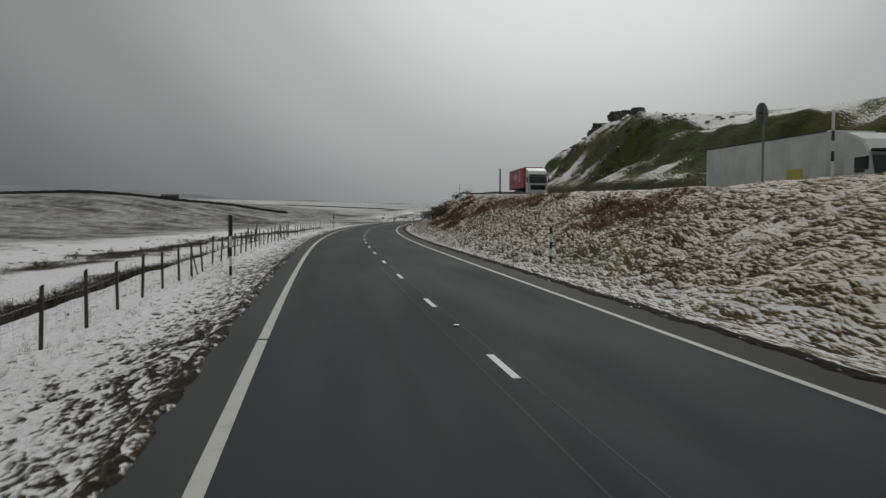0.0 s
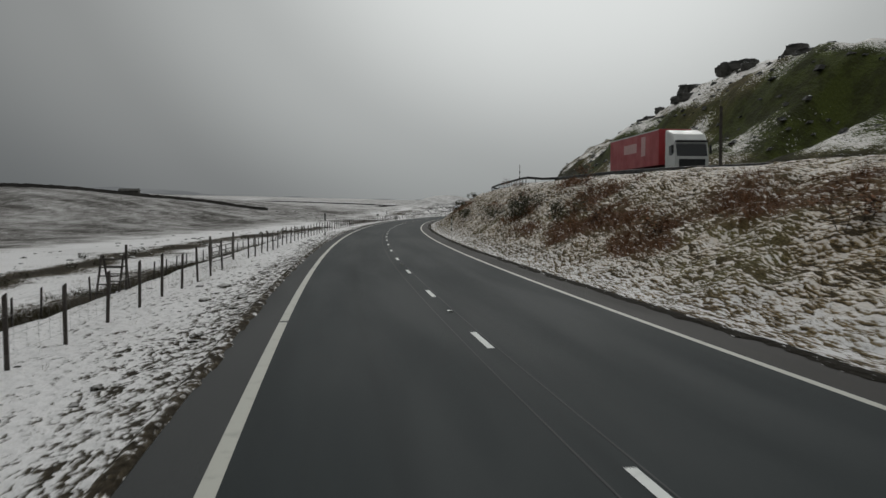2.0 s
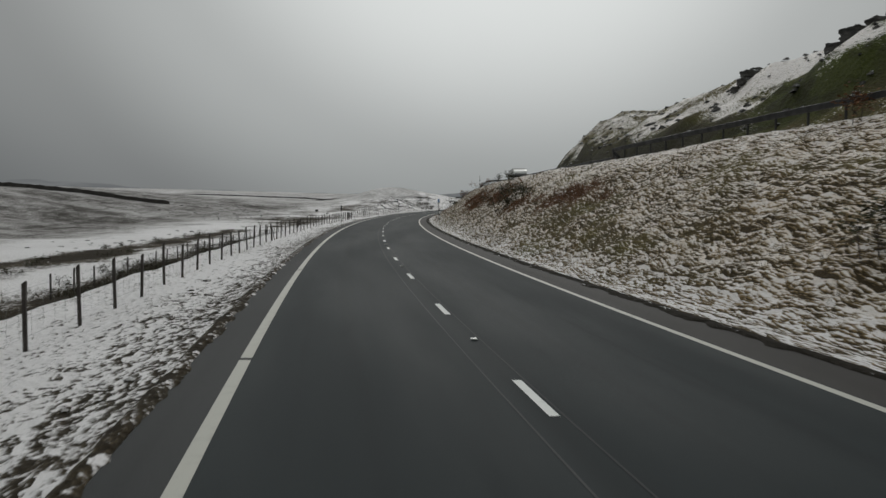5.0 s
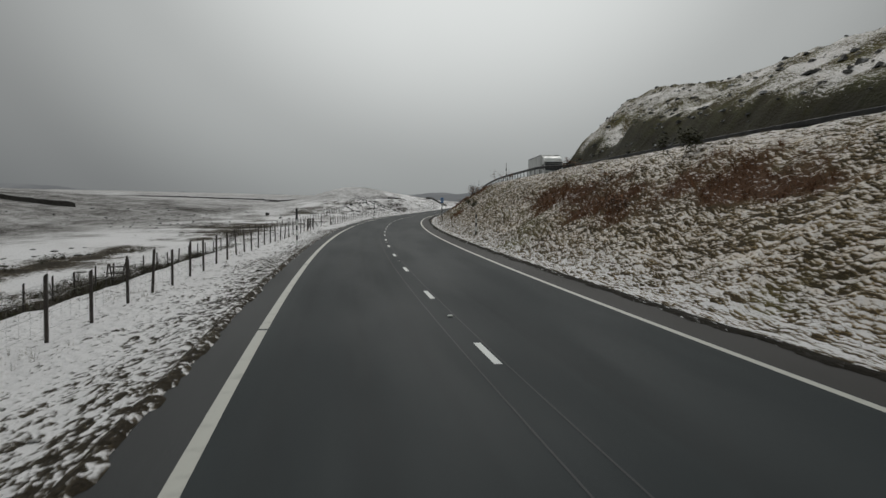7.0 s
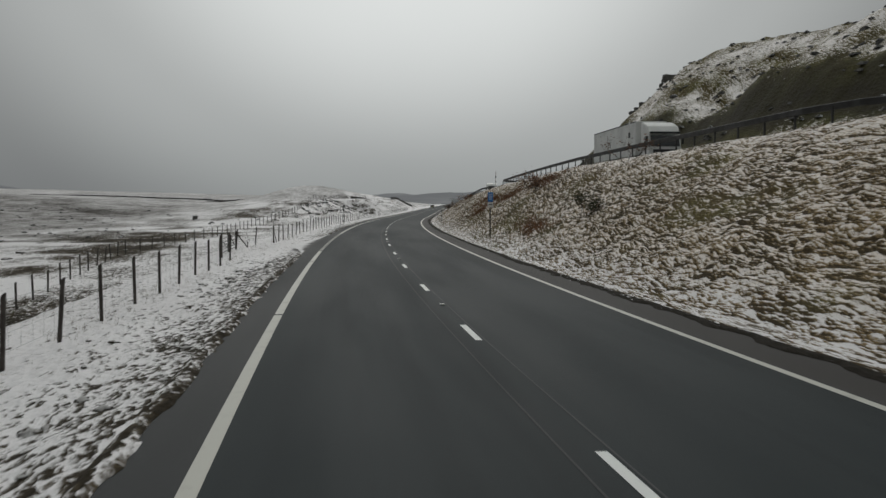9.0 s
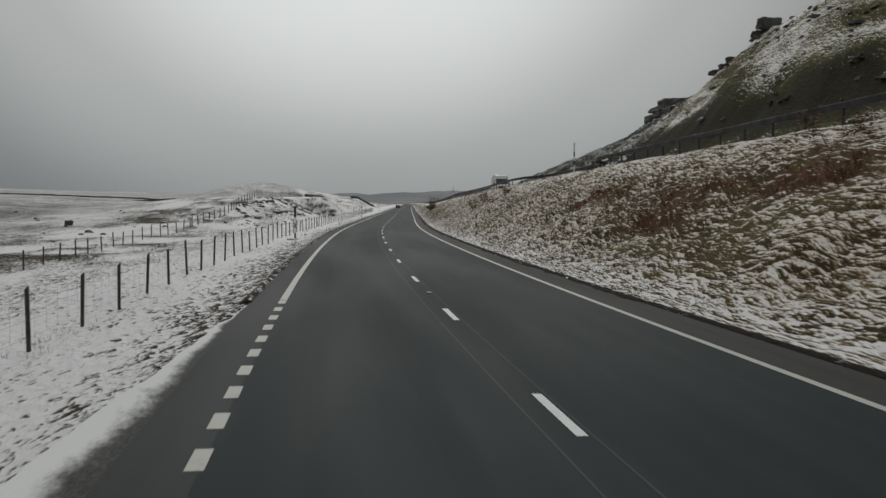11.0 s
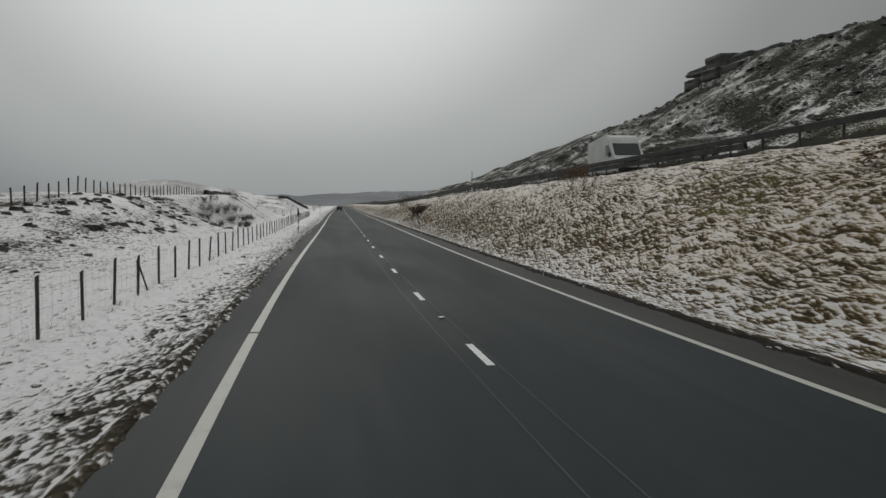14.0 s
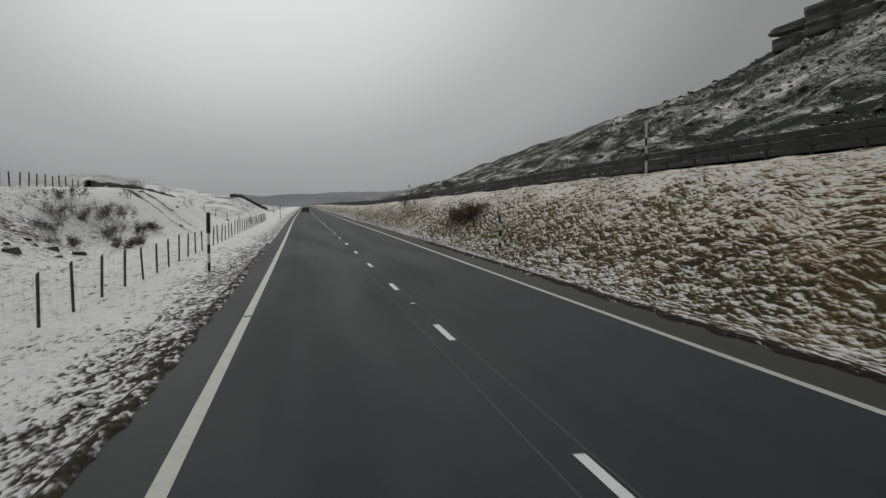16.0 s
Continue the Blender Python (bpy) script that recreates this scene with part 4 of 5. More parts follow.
def guard_rail():
    g = thing("guard_rail", "dull steel guard rail on short posts along the crest", "guard rail")
    bm = bmesh.new()
    box(bm, 0, 0, 0.15, 0.06, 0.09, 1.0, 0.008)
    shape = as_mesh("post", bm, STEEL)
    for s in np.arange(-18, 640, 2.4):
        child("post", shape, g, stand(s, float(rail_lat(s)), 0))
    # box beam with a lip above and below; the later stretch carries a lower beam too
    for start, low, high, label in ((-18, 0.47, 0.7, "long steel beam"), (396, 0.22, 0.455, "lower steel beam")):
        profile = [(-0.05, low + 0.02), (0.0, low), (0.05, low + 0.02), (0.05, high - 0.02), (0.0, high), (-0.05, high - 0.02)]
        ss = np.arange(start, 640, 3.0)
        verts, faces = [], []
        for s in ss:
            z0 = float(land(s, rail_lat(s), False)) + 0.02
            verts += [tuple(at_road(s, rail_lat(s) + x, z0 + z)) for x, z in profile]
        k = len(profile)
        for i in range(len(ss) - 1):
            for j in range(k):
                faces.append((i * k + j, i * k + (j + 1) % k, (i + 1) * k + (j + 1) % k, (i + 1) * k + j))
        me = bpy.data.meshes.new("beam")
        me.from_pydata(verts, [], faces)
        me.materials.append(STEEL)
        child("beam", me, g, Matrix.Identity(4), label)


guard_rail()


# ---- rocks ----
def slab(name, parent, at, size, seed, turn=0.0, rough=1.0):
    """One weathered gritstone block, lumpy and cracked."""
    bm = bmesh.new()
    bmesh.ops.create_cube(bm, size=1)
    bmesh.ops.subdivide_edges(bm, edges=bm.edges[:], cuts=5, use_grid_fill=True)
    for v in bm.verts:
        p = v.co.copy()
        v.co = p * (1.0 - 0.22 * rough * (p.length - 0.5))
        n = noise.noise_vector(p * 2.3 + Vector((seed * 3.1, seed * 1.7, 0)))
        v.co += n * 0.16 * rough + noise.noise_vector(p * 6 + Vector((0, seed, 0))) * 0.05 * (0.4 + 0.6 * rough)
        v.co.z += 0.03 * math.sin(p.z * 22 + seed)
    ob = part(name, bm, ROCK, parent)
    ob.matrix_world = Matrix.Translation(at) @ Matrix.Rotation(turn, 4, "Z") @ Matrix.Diagonal((*size, 1))
    for poly in ob.data.polygons:
        poly.use_smooth = True
    return ob


def outcrop(s, l, spread, label, blocks, big):
    r = random.Random(int(s * 7 + l))
    o = thing("rock_outcrop", label, "rock outcrop")
    for n in range(blocks):
        ds, dl = r.uniform(-spread, spread), r.uniform(-0.35, 0.35) * spread
        size = (big * r.uniform(0.7, 1.5), big * r.uniform(0.8, 1.8), big * r.uniform(0.45, 0.8))
        p = ground_at(s + ds, l + dl)
        slab("block", o, Vector(p) + Vector((0, 0, size[2] * 0.22)), size, n + s, r.uniform(-0.5, 0.5))
    return o


outcrop(145, 40.6, 3, "dark boulders on the crest of the turf hill", 2, 1.5)
outcrop(158, 41.8, 4, "dark boulders on the crest of the turf hill", 2, 1.3)
outcrop(173, 43.5, 4, "dark gritstone ledge on the hill crest", 3, 1.9)
outcrop(191, 42.5, 4, "dark gritstone ledge on the hill crest", 4, 2.1)
outcrop(214, 40.0, 7, "low gritstone ledge along the hillside", 5, 1.5)
outcrop(240, 40.5, 6, "low gritstone ledge along the hillside", 4, 1.2)
outcrop(400.5, 46.6, 1.5, "square gritstone tor on the hill brow", 3, 2.0)
outcrop(397, 41.0, 3, "broken boulders under the tor", 3, 1.1)


def overhang(s, l):
    """The large tor with a jutting beak."""
    o = thing("rock_outcrop", "large gritstone tor with a jutting beak over the slope", "rock outcrop")
    base = Vector(ground_at(s, l))
    h = heading(s)
    along, out = Vector((math.sin(h), math.cos(h), 0)), Vector((math.cos(h), -math.sin(h), 0))
    for n, (da, do, dz, sx, sy, sz) in enumerate([(-3.5, 0, 0.7, 7, 9, 3.8), (6, 0, 0.9, 6, 12, 1.3), (3, 0.5, -0.7, 6, 9, 2.4), (-12.5, 1, 0.2, 7, 10, 2.6), (-23, 1, 0.0, 6, 11, 2.0), (-8, -4, -1.8, 5, 8, 2.2), (2, -4, -2.4, 4, 8, 2.2), (-16, -4, -2.0, 4, 9, 2.0)]):
        slab("block", o, base + along * da + out * do + Vector((0, 0, dz)), (sx, sy, sz), n * 1.7 + 3, -h, 0.4)


overhang(546, 77.5)


def scree(count, region, sizes, label, seed):
    """Loose stones and turf hags over a slope: too many to count."""
    r = random.Random(seed)
    verts, faces = [], []
    for n in range(count):
        s, l = r.uniform(*region[0]), r.uniform(*region[1])
        if l > float(ridge_lat(s)) + 2:
            continue
        p = ground_at(s, l)
        k = r.uniform(*sizes) * r.choice((1, 1, 1.5))
        base = len(verts)
        for dx, dy, dz in ((-1, -0.8, -0.3), (1, -0.7, -0.3), (0.9, 0.8, -0.3), (-0.8, 0.9, -0.3), (-0.5, -0.4, 0.6), (0.6, -0.3, 0.5), (0.4, 0.5, 0.7), (-0.4, 0.4, 0.55)):
            verts.append((p[0] + k * (dx + r.uniform(-0.3, 0.3)), p[1] + k * (dy + r.uniform(-0.3, 0.3)), p[2] + 0.7 * k * (dz + r.uniform(-0.2, 0.2))))
        for q in ((0, 1, 5, 4), (1, 2, 6, 5), (2, 3, 7, 6), (3, 0, 4, 7), (4, 5, 6, 7)):
            faces.append(tuple(base + i for i in q))
    me = bpy.data.meshes.new("scree")
    me.from_pydata(verts, [], faces)
    me.materials.append(ROCK)
    tagged(new("scree", me), label, "scree", kind="stuff")


scree(2600, ((395, 640), (30, 78)), (0.12, 0.5), "dark loose stones scattered over the snowy hillside", 3)
scree(900, ((110, 395), (30, 50)), (0.1, 0.4), "dark stones and turf clods on the slope above the cutting", 4)
scree(170, ((396, 470), (-22, -13.5)), (0.12, 0.34), "dark stones and peat hags in the snow of the mound", 5)
scree(60, ((490, 640), (-26, -12.5)), (0.08, 0.24), "dark stones along the broken edge of the mound", 6)
scree(170, ((330, 420), (-70, -24)), (0.1, 0.3), "dark tussocks and stones in the snowy pasture", 7)


def turf_clods(count, region, sizes, label, seed, spots=()):
    """Rounded clods of turf and mud with a dusting of snow, thrown up on the verge."""
    r = random.Random(seed)
    spots = list(spots)
    while len(spots) < count:
        s, l = r.uniform(*region[0]), r.gauss(region[1], region[2])
        if l < ROAD_LEFT - 0.3 and not 279 < s < 305:
            spots.append((s, l, r.uniform(*sizes) * r.choice((1, 1, 1.6))))
    verts, faces = [], []
    for s, l, k in spots:
        p, base, spin = ground_at(s, l), len(verts), r.uniform(0, 6.3)
        stretch = r.uniform(0.9, 1.8)
        for ring, (rad, z) in enumerate(((1.0, -0.35), (1.05, 0.1), (0.72, 0.5), (0.28, 0.7))):
            for i in range(9):
                a = spin + i * 0.698
                w = rad * k * r.uniform(0.5, 1.3)
                verts.append((p[0] + w * math.cos(a), p[1] + stretch * w * math.sin(a), p[2] + 0.5 * k * (z + r.uniform(-0.25, 0.25))))
        for ring in range(3):
            for i in range(9):
                j = (i + 1) % 9
                faces.append((base + 9 * ring + i, base + 9 * ring + j, base + 9 * ring + 9 + j, base + 9 * ring + 9 + i))
        faces.append(tuple(base + 27 + i for i in range(9)))
    me = bpy.data.meshes.new("turf_clods")
    me.from_pydata(verts, [], faces)
    me.polygons.foreach_set("use_smooth", np.ones(len(faces), bool))
    me.materials.append(CLOD)
    tagged(new("turf_clods", me), label, "turf clods", kind="stuff")


turf_clods(150, ((50, 330), -29.0, 4.5), (0.12, 0.26), "dark tussocks standing out of the snowy field", 12)
verge_spots = [(132.8, -6.3, 0.3), (133.2, -6.0, 0.2), (128.2, -6.3, 0.28), (125.2, -6.1, 0.2), (121.6, -6.0, 0.2), (119.5, -5.9, 0.18), (118.7, -4.9, 0.16), (87.1, -6.2, 0.25), (83.0, -6.2, 0.2), (82.7, -5.1, 0.16), (352.0, -6.4, 0.25), (353.1, -6.2, 0.2)]
turf_clods(620, ((0, 465), -5.3, 0.75), (0.03, 0.085), "dark muddy turf clods on the snowy verge", 8, verge_spots)
turf_clods(150, ((262, 279.0), -5.5, 0.6), (0.03, 0.08), "churned clods of mud beside the gateway", 9)
outcrop(421.2, -16.2, 0.4, "dark boulder half buried in the snowy mound", 1, 0.75)
outcrop(394, -36, 0.6, "dark boulder lying in the snowy pasture", 1, 0.9)


# ---- field walls ----
def field_wall(path, height, label):
    """A dry stone wall along points (s, l): a ragged rough-faced ridge of stones."""
    w = thing("field_wall", label, "stone wall")
    pts = []
    for (s0, l0), (s1, l1) in zip(path[:-1], path[1:]):
        count = max(2, int(math.hypot(s1 - s0, l1 - l0) / 1.2))
        pts += [(s0 + (s1 - s0) * k / count, l0 + (l1 - l0) * k / count) for k in range(count)]
    pts.append(path[-1])
    verts, faces = [], []
    for n, (s, l) in enumerate(pts):
        p = ground_at(s, l)
        top = height * (1 + rng.uniform(-0.12, 0.1))
        for dx, z in ((-0.35, -0.4), (-0.24, top * 0.8), (-0.1, top), (0.12, top * 0.98), (0.24, top * 0.78), (0.35, -0.4)):
            verts.append((p[0] + dx + rng.uniform(-0.05, 0.05), p[1] + dx * 0.5, p[2] + z + rng.uniform(-0.05, 0.05)))
    for n in range(len(pts) - 1):
        for j in range(5):
            faces.append((n * 6 + j, n * 6 + j + 1, n * 6 + j + 7, n * 6 + j + 6))
    me = bpy.data.meshes.new("stonework")
    me.from_pydata(verts, [], faces)
    me.materials.append(WALLSTONE)
    child("stonework", me, w, Matrix.Identity(4))


field_wall([(230, -190), (270, -150), (300, -125), (330, -108), (350, -95), (372, -71)], 1.0, "dark dry stone wall running over the snowy knoll")
field_wall([(503, -21.4), (519, -19.8), (534, -18.2)], 0.75, "low dark stone wall along the brow of the snowy spur")
field_wall([(655, -20.5), (672, -18.5), (692, -13.0)], 0.9, "dark stone wall running down the far snowy hill")
field_wall([(590, -110), (640, -220), (690, -420)], 0.7, "dark dry stone wall across the far fields")
field_wall([(820, -40), (900, -180), (960, -420)], 0.9, "dark dry stone wall across the far fields")
field_wall([(520, -160), (620, -120), (760, -60)], 0.75, "dark dry stone wall across the far fields")


def barn():
    b = thing("stone_barn", "small low stone barn behind the field wall", "barn", m=stand(352, -112, 0.2, 0.3))
    bm = bmesh.new()
    box(bm, 0, 0, 0.9, 6.5, 4.0, 2.0, 0.05)
    part("wall", bm, WALLSTONE, b)
    bm = bmesh.new()
    outline(bm, [(-2.2, 1.85), (2.2, 1.85), (0, 2.6)], 3.4)
    part("roof", bm, WALLSTONE, b, "dark stone roof")


barn()


# ---- shrubs and grass ----
def shrub(s, l, height, wide, label, leaves=0, seed=0, material=None):
    """Many stems from one foot, forked into twigs, with or without small leaves."""
    r = random.Random(seed + int(s * 10))
    o = thing("shrub", label, "shrub", m=stand(s, l, 0.05))
    tips = []

    def grow(bm, a, way, length, radius, level):
        b = a + way * length
        rod(bm, a, b, radius, radius * 0.6, 4 if level < 2 else 3)
        tips.append(b)
        if level < 3:
            for _ in range(r.choice((2, 3, 3)) if level else 3):
                w = (way + Vector((r.gauss(0, 0.45), r.gauss(0, 0.45), r.gauss(0.12, 0.25)))).normalized()
                grow(bm, a + way * length * r.uniform(0.5, 1.0), w, length * r.uniform(0.5, 0.8), radius * 0.55, level + 1)

    for _ in range(max(3, int(wide * 4))):
        w = Vector((r.gauss(0, 0.5), r.gauss(0, 0.5), 1)).normalized()
        bm = bmesh.new()
        grow(bm, Vector((r.uniform(-0.35, 0.35) * wide, r.uniform(-0.35, 0.35) * wide, -0.1)), w, height * r.uniform(0.3, 0.5), 0.014, 0)
        part("stem", bm, TWIG, o)
    if leaves:
        verts, faces = [], []
        for n in range(leaves):
            p = r.choice(tips) + Vector((r.gauss(0, 0.12), r.gauss(0, 0.12), r.gauss(0, 0.1)))
            a, k = r.uniform(0, 6.28), r.uniform(0.04, 0.09)
            u, v = Vector((math.cos(a), math.sin(a), r.uniform(-0.5, 0.5))) * k, Vector((-math.sin(a), math.cos(a), r.uniform(-0.6, 0.6))) * k * 0.6
            verts += [p - u, p + v, p + u, p - v]
            faces.append(tuple(range(len(verts) - 4, len(verts))))
        me = bpy.data.meshes.new("leaves")
        me.from_pydata([tuple(v) for v in verts], [], faces)
        me.materials.append(material or LEAF)
        tagged(child("leaves", me, o, Matrix.Identity(4)), kind="stuff")
    return o


bare_label = "leafless brown shrub on the snowy bank"
for s, l, h, w in ((76, 9.0, 1.3, 1.4), (88, 8.4, 1.2, 1.5), (96, 8.7, 1.3, 1.5), (107, 10.6, 1.6, 1.2), (113, 12.2, 1.9, 1.0), (124, 10, 1.5, 1.5), (133, 9.3, 1.4, 1.4), (230, 10.4, 1.4, 1.5), (221, 8.8, 1.2, 1.6), (283.5, 12.6, 1.8, 1.0), (303, 10.5, 1.4, 1.4), (372.2, 9.6, 1.3, 1.6), (374.5, 9.0, 1.2, 1.4), (367, 10.7, 0.9, 0.6), (385.4, 10.6, 1.0, 0.7), (410.1, 10.1, 1.5, 1.6), (413.4, 11.0, 1.1, 0.7), (299, 10.4, 1.5, 1.6), (302, 10.8, 1.6, 1.8), (313, 11.8, 1.5, 1.4), (142.4, 12.6, 1.0, 0.7), (60, 11.3, 1.0, 1.2), (48, 10.6, 1.0, 1.2), (160, 13.2, 1.4, 0.9), (245, 12.6, 1.2, 0.7)):
    shrub(s, l, h, w, bare_label, 220, 5, FERN)
for s, l, h, w in ((469.5, 7.3, 1.6, 2.0), (472.5, 7.6, 1.5, 1.8), (474.8, 7.4, 1.4, 1.6)):
    shrub(s, l, h, w, "dense brown shrub at the foot of the bank", 900, 21, BROWN)
green_label = "dark green and brown thicket on the bank"
for s, l, h, w in ((104, 8.6, 1.5, 2.0), (127, 8.2, 1.8, 2.4), (150, 8.0, 1.5, 2.0), (199.6, 8.6, 1.9, 2.3), (202.2, 9.5, 1.7, 1.9), (197.5, 9.6, 1.4, 1.6), (277.0, 8.7, 1.4, 1.3), (222.0, 12.0, 1.7, 1.2), (115.4, 8.1, 1.5, 1.7), (119.5, 9.2, 1.6, 1.4), (505.6, 9.1, 2.4, 1.8), (512, 8.4, 2.0, 2.0), (116, 9.4, 1.6, 2.0)):
    shrub(s, l, h, w, green_label, 700, 9, LEAF)
for s, l, h, w in ((505, -17.5, 1.6, 2.2), (512, -19, 1.5, 2.4), (492, -16.5, 1.3, 1.8), (520, -15, 1.5, 1.6), (422, -15.6, 0.8, 1.0), (640, -9.5, 2.4, 1.6), (720, 8.5, 3.0, 1.6)):
    shrub(s, l, h, w, "pale leafless shrub on the snowy mound", 60, 13, FERN)
for s, l, h, w in ((477.4, -17.7, 1.3, 2.2), (480.8, -16.4, 1.5, 2.3), (483.5, -16.0, 1.6, 2.3), (485.6, -15.4, 1.5, 2.2), (480.0, -15.0, 1.2, 2.2), (485.3, -14.0, 1.2, 2.0), (482.0, -17.9, 1.4, 2.2), (474.0, -17.4, 1.2, 2.0), (471.5, -15.6, 1.0, 1.8), (489.0, -13.6, 1.1, 1.8), (478.5, -13.2, 0.9, 1.6), (473.0, -13.0, 0.8, 1.4)):
    shrub(s, l, h, w, "dull brown thicket in the gully of the snowy mound", 800, 17, SCRUB)
for n in range(26):
    s, l = 180 + 6.3 * n % 90 + rng.uniform(0, 4), -14.0 - rng.uniform(0, 4.0)
    shrub(s, l, 0.85, 1.3, "low dark heather clump in the ditch", 90, n, LEAF)
for n in range(34):
    s, l = 60 + 6.4 * n + rng.uniform(0, 4), -24.5 + rng.uniform(-2.6, 2.6)
    shrub(s, l, 0.75, 1.6, "low dark heather clump in the snowy field", 150, n + 40, LEAF)


def tufts(name, label, count, seed, where, height, material, blade=5, lean=0.35, width=0.012):
    """Grass blades in clumps; where(s, l) gives the share of clumps that grow there."""
    g = np.random.RandomState(seed)
    s0, s1, l0, l1 = where[0]
    s, l = g.uniform(s0, s1, count), g.uniform(l0, l1, count)
    keep = g.uniform(0, 1, count) < where[1](s, l)
    s, l = s[keep], l[keep]
    base = ground_at(s, l)
    n = len(s)
    a = g.uniform(0, 2 * np.pi, (n, blade))
    h = height * g.uniform(0.5, 1.25, (n, 1)) * g.uniform(0.7, 1.1, (n, blade))
    tilt = g.uniform(0.05, lean, (n, blade)) * h * 1.6
    spread = g.uniform(0, 0.09, (n, blade))
    root = base[:, None, :] + np.stack([np.cos(a) * spread, np.sin(a) * spread, 0 * a - 0.03], -1)
    side = np.stack([-np.sin(a), np.cos(a), 0 * a], -1) * width
    tip = root + np.stack([np.cos(a) * tilt, np.sin(a) * tilt, h], -1)
    verts = np.stack([root - side, root + side, tip], 2).reshape(-1, 3)
    me = bpy.data.meshes.new(name)
    me.from_pydata(verts.tolist(), [], np.arange(len(verts)).reshape(-1, 3).tolist())
    me.materials.append(material)
    return tagged(new(name, me), label, "grass", kind="stuff")


def bank_share(s, l):
    return (l < crest_lat(s) + 0.2) * smooth(5.4, 6.4, l) * smooth(-0.12, 0.2, fbm(s / 1.1, l / 0.6, 3, 21) + 0.3 * fbm(s / 14, l / 4, 2, 77))


def verge_share(s, l):
    return smooth(-0.05, 0.2, fbm(s / 1.0, l / 0.7, 3, 23) + 0.35 * hump(l, -4.8, 0.9)) * (1 - hump(s, 293, 9) * (l < -4.7)) * 0.45


tufts("bank_grass", "dead straw-brown grass tufts sticking out of the snow", 75000, 1, ((-5, 480, 5.2, 13.6), bank_share), 0.11, GRASS, 8, 1.1, 0.006)
tufts("bracken", "dead reddish bracken stems on the bank", 80000, 2, ((34, 345, 6.5, 13.0), lambda s, l: np.clip(bracken_cover(s, l) - 0.1, 0, 1) * 0.5 * (l < crest_lat(s) - 0.2)), 0.3, FERN, 8, 0.9, 0.009)
tufts("verge_grass", "short dead grass and stalks on the snowy verge", 45000, 3, ((-5, 470, -9.5, -4.5), verge_share), 0.05, GRASS, 6, 1.1, 0.007)
tufts("fence_grass", "thin pale stalks along the fence line", 4500, 4, ((0, 470, -8.4, -6.9), lambda s, l: 0.6 * smooth(-0.1, 0.2, fbm(s / 4, l / 2, 2, 91))), 0.2, GRASS, 5, 0.5, 0.004)
tufts("ditch_rushes", "dark rushes along the ditch below the fence", 24000, 5, ((0, 345, -18.5, -12.5), lambda s, l: hump(l, -14.8, 1.3 + 1.4 * hump(s, 225, 30)) * smooth(-0.3, 0.2, fbm(s / 6, l / 3, 3, 88)) * (1 - smooth(262, 292, s))), 0.38, RUSH, 7, 0.9, 0.011)

# ---- vehicles ----
def wheel(parent, x, y, r, w):
    bm = bmesh.new()
    rod(bm, (x - w / 2, y, r), (x + w / 2, y, r), r, sides=24)
    bmesh.ops.bevel(bm, geom=[e for e in bm.edges if len(e.link_faces) == 2 and any(len(f.verts) > 4 for f in e.link_faces)], offset=r * 0.08, segments=1, affect="EDGES")
    t = part("wheel", bm, RUBBER, parent)
    side = 1 if x > 0 else -1
    bm = bmesh.new()
    rod(bm, (x + side * w * 0.45, y, r), (x + side * (w * 0.5 + 0.015), y, r), r * 0.56, sides=20)
    part("rim", bm, RIM, t)


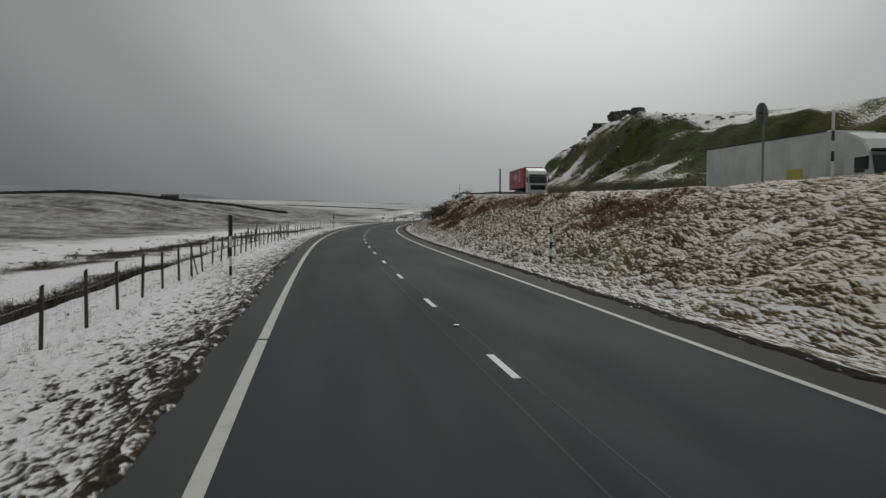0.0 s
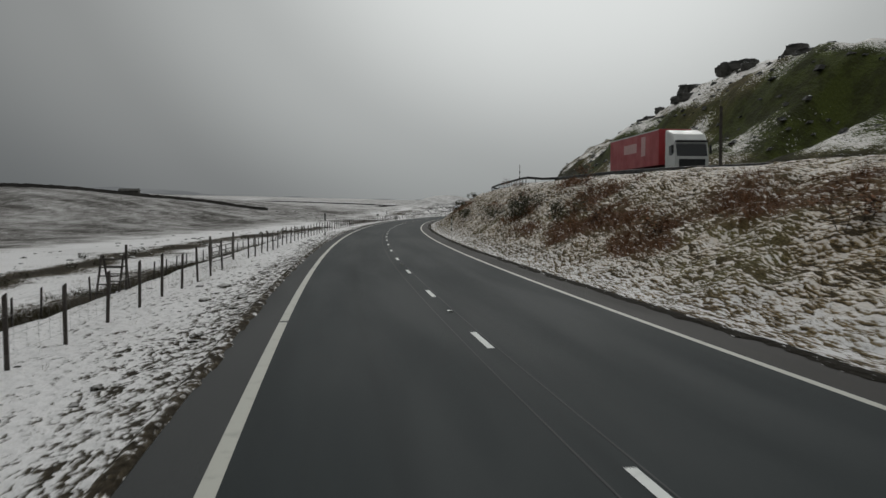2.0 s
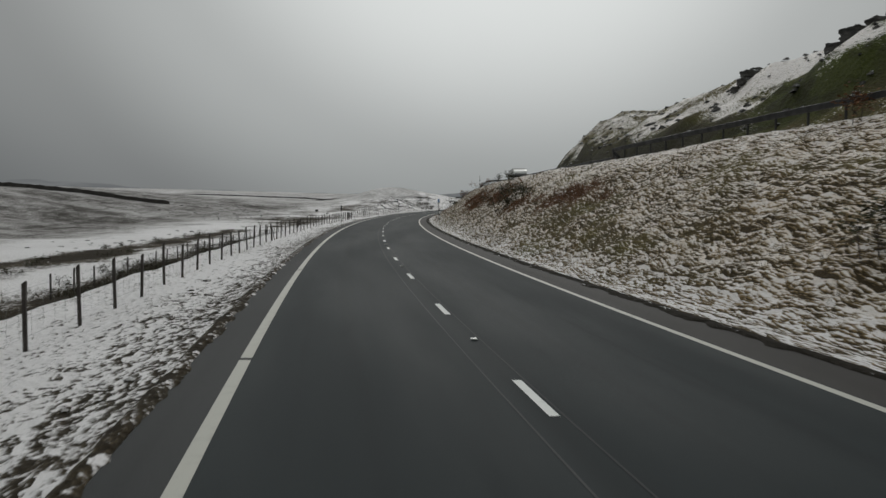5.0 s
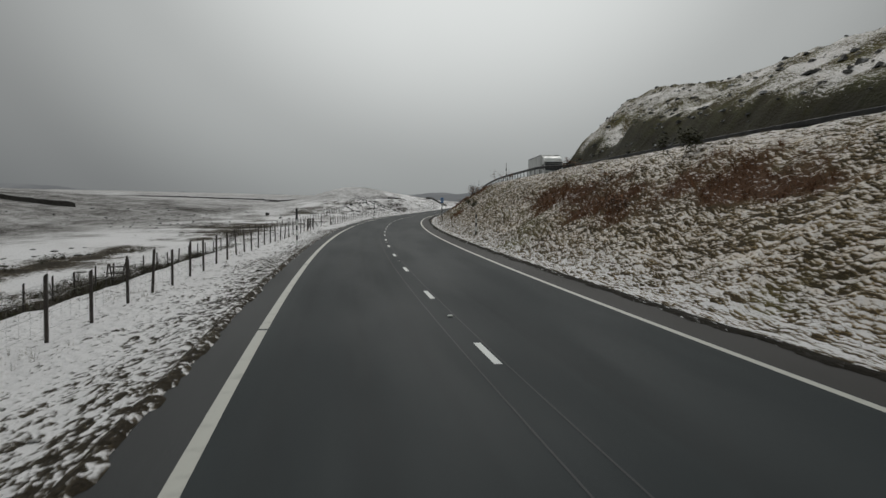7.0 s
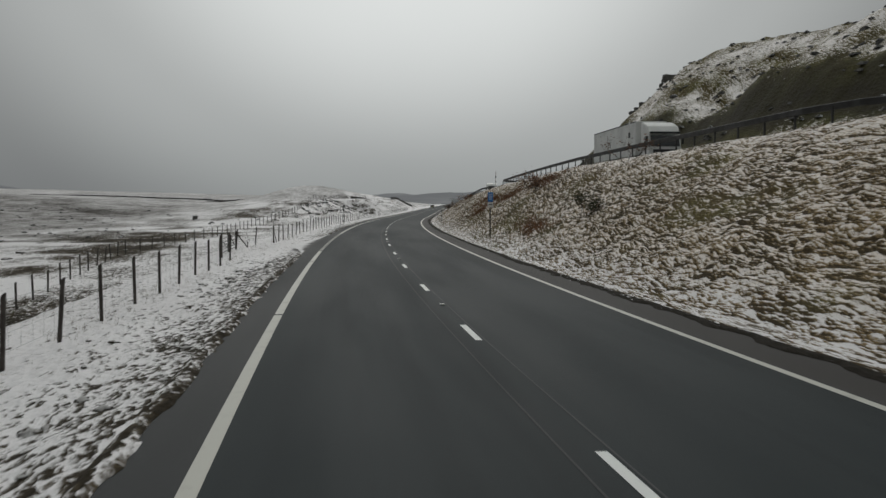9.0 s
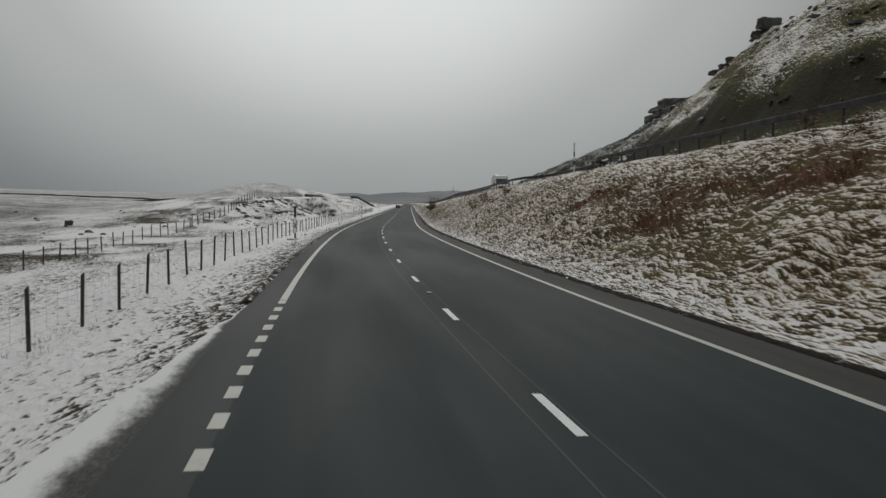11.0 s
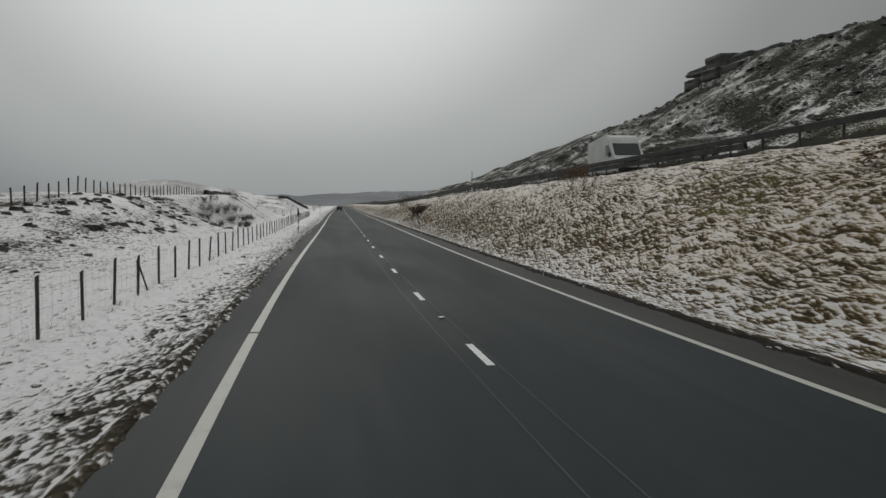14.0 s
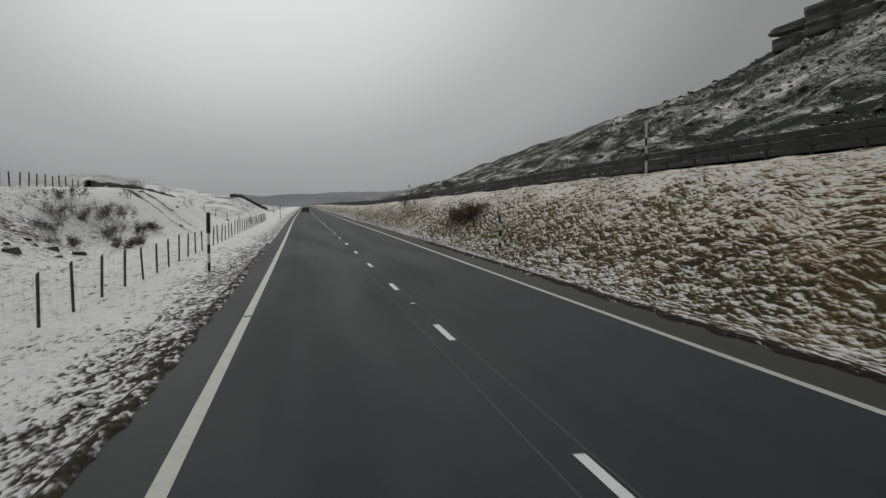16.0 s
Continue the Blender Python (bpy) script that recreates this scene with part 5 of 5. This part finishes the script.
def lorry(s, l, body, body_label, label, cab_color, trailer, prints=()):
    """An articulated lorry that faces the camera: -y is its front."""
    base = Matrix.Translation(at_road(s, l, float(upper_road(s)))) @ Matrix.Rotation(-heading(s), 4, "Z")
    v = thing("lorry", label, "lorry", m=base)
    bm = bmesh.new()
    box(bm, 0, 3.6 + trailer / 2, 2.62, 2.5, trailer, 2.7, 0.03)
    trunk = part("trailer_body", bm, body, v, body_label)
    for x in (-1.256, 1.256):
        bm = bmesh.new()
        box(bm, x, 3.6 + trailer / 2, 3.93, 0.02, trailer, 0.08)
        part("top_rail", bm, CREAM if body != CREAM else GALV, trunk)
        for y in np.linspace(4.0, 3.2 + trailer, 9):
            bm = bmesh.new()
            box(bm, x, y, 2.6, 0.008, 0.035, 2.55)
            part("curtain_seam", bm, body, trunk)
    for y, z, w, h, mat in prints:
        bm = bmesh.new()
        box(bm, -1.262, y, z, 0.012, w, h)
        part("print_panel", bm, mat, trunk)
    bm = bmesh.new()
    box(bm, 0, 3.8 + trailer / 2, 1.08, 0.9, trailer - 0.4, 0.3, 0.02)
    part("chassis", bm, CHASSIS, v)
    for x in (-1.2, 1.2):
        bm = bmesh.new()
        box(bm, x, 3.6 + trailer * 0.42, 0.75, 0.05, trailer * 0.4, 0.6, 0.02)
        part("side_guard", bm, CHASSIS, v)
    # cab: upright nose, raked screen, roof deflector
    bm = bmesh.new()
    outline(bm, [(0.0, 0.55), (0.0, 1.7), (0.28, 2.75), (0.75, 3.35), (2.05, 3.75), (2.25, 3.75), (2.25, 0.8), (1.9, 0.55)], 1.22)
    bmesh.ops.bevel(bm, geom=bm.edges[:], offset=0.06, segments=2, affect="EDGES")
    cab = part("cab", bm, cab_color, v)
    bm = bmesh.new()
    rake = Matrix.Rotation(-math.atan2(0.28, 1.05), 4, "X")
    box(bm, 0, 0.10, 2.2, 2.2, 0.06, 0.86, 0.02, rake)
    part("windscreen", bm, GLASS, cab)
    bm = bmesh.new()
    box(bm, 0, 0.12, 2.82, 2.3, 0.32, 0.14, 0.04)
    part("sun_visor", bm, CHASSIS, cab)
    bm = bmesh.new()
    box(bm, 0, -0.03, 1.25, 1.9, 0.06, 0.6, 0.02)
    part("grille", bm, CHASSIS, cab)
    bm = bmesh.new()
    box(bm, 0, -0.05, 0.62, 2.4, 0.2, 0.45, 0.05)
    bumper = part("bumper", bm, cab_color, cab)
    for x in (-0.92, 0.92):
        bm = bmesh.new()
        box(bm, x, -0.16, 0.68, 0.4, 0.05, 0.2, 0.02)
        part("headlight", bm, LAMP, bumper)
        bm = bmesh.new()
        box(bm, x * 1.335, 0.95, 2.2, 0.02, 0.8, 0.7, 0.01)
        part("side_window", bm, GLASS, cab)
        bm = bmesh.new()
        box(bm, x * 1.5, 0.15, 2.25, 0.16, 0.12, 0.6, 0.03)
        part("mirror", bm, CHASSIS, cab)
    for y, r in ((1.0, 0.5), (4.3, 0.5), (3.6 + trailer - 4.2, 0.5), (3.6 + trailer - 2.9, 0.5), (3.6 + trailer - 1.6, 0.5)):
        for x in (-1.05, 1.05):
            wheel(v, x, y, r, 0.32)
    return v


red_prints = [(11.0, 2.9, 3.6, 0.75, PALE_RED), (7.4, 2.9, 1.1, 1.5, PALE_RED)]
lorry(120.0, 21.5, RED, "red curtain sides with faded pale print", "red curtain-sided lorry with a white cab on the upper road", CREAM, 13.6, red_prints)
lorry(304.0, 21.0, CREAM, "plain white box body", "white articulated lorry on the upper road", CREAM, 13.6)
lorry(43.0, 22.3, CREAM, "pale grey-white box body with a small yellow print", "pale box lorry on the upper road beside the turf hill", CREAM, 13.6, [(6.5, 1.9, 1.6, 0.7, YELLOW)])


def van(s, l):
    base = Matrix.Translation(at_road(s, l, float(upper_road(s)))) @ Matrix.Rotation(-heading(s), 4, "Z")
    v = thing("van", "white high-roofed panel van on the upper road", "van", m=base)
    bm = bmesh.new()
    outline(bm, [(0.0, 0.35), (0.0, 0.85), (0.2, 1.15), (1.0, 1.38), (1.7, 2.25), (1.95, 2.62), (2.5, 2.82), (3.4, 2.86), (4.1, 2.66), (6.7, 2.6), (6.8, 2.45), (6.8, 0.35)], 1.0)
    bmesh.ops.bevel(bm, geom=bm.edges[:], offset=0.09, segments=2, affect="EDGES")
    body = part("body", bm, CREAM, v)
    bm = bmesh.new()
    rake = Matrix.Rotation(-math.atan2(0.75, 0.92), 4, "X")
    box(bm, 0, 1.34, 1.86, 1.7, 0.05, 1.0, 0.02, rake)
    part("windscreen", bm, GLASS, body)
    bm = bmesh.new()
    box(bm, 0, -0.01, 0.95, 1.2, 0.05, 0.28, 0.02)
    part("grille", bm, CHASSIS, body)
    bm = bmesh.new()
    box(bm, 0, -0.02, 0.5, 1.95, 0.14, 0.3, 0.05)
    part("bumper", bm, CHASSIS, body)
    for x in (-1, 1):
        bm = bmesh.new()
        box(bm, x * 0.78, 0.08, 1.0, 0.3, 0.16, 0.26, 0.04)
        part("headlight", bm, LAMP, body)
        bm = bmesh.new()
        outline(bm, [(1.35, 1.45), (1.95, 2.15), (2.6, 2.15), (2.6, 1.45)], 0.012)
        w = part("side_window", bm, GLASS, body)
        w.location.x = x * 1.0
        bm = bmesh.new()
        box(bm, x * 1.13, 1.35, 1.5, 0.14, 0.12, 0.32, 0.03)
        part("mirror", bm, CHASSIS, body)
        for y in (1.05, 5.0):
            wheel(v, x * 0.86, y, 0.35, 0.22)


van(420.5, 16.5)


def car(s, l):
    base = Matrix.Translation(at_road(s, l, 0.0)) @ Matrix.Rotation(-heading(s), 4, "Z")
    v = thing("car", "dark hatchback far ahead in the nearside lane", "car", m=base)
    bm = bmesh.new()
    outline(bm, [(0.0, 0.35), (0.0, 0.95), (0.25, 1.02), (0.75, 1.45), (2.2, 1.48), (3.1, 1.0), (4.1, 0.85), (4.25, 0.6), (4.25, 0.35)], 0.88)
    bmesh.ops.bevel(bm, geom=bm.edges[:], offset=0.07, segments=2, affect="EDGES")
    body = part("body", bm, DARK_CAR, v)
    bm = bmesh.new()
    box(bm, 0, 0.49, 1.22, 1.4, 0.04, 0.5, 0.02, Matrix.Rotation(-math.atan2(0.5, 0.43), 4, "X"))
    part("rear_window", bm, GLASS, body)
    for x in (-1, 1):
        bm = bmesh.new()
        box(bm, x * 0.7, -0.01, 0.82, 0.3, 0.05, 0.18, 0.02)
        part("tail_light", bm, TAIL, body)
        for y in (0.75, 3.4):
            wheel(v, x * 0.76, y, 0.31, 0.2)
    bm = bmesh.new()
    box(bm, 0, -0.02, 0.7, 0.5, 0.03, 0.11)
    part("number_plate", bm, YELLOW, body)


car(655.0, -1.75)
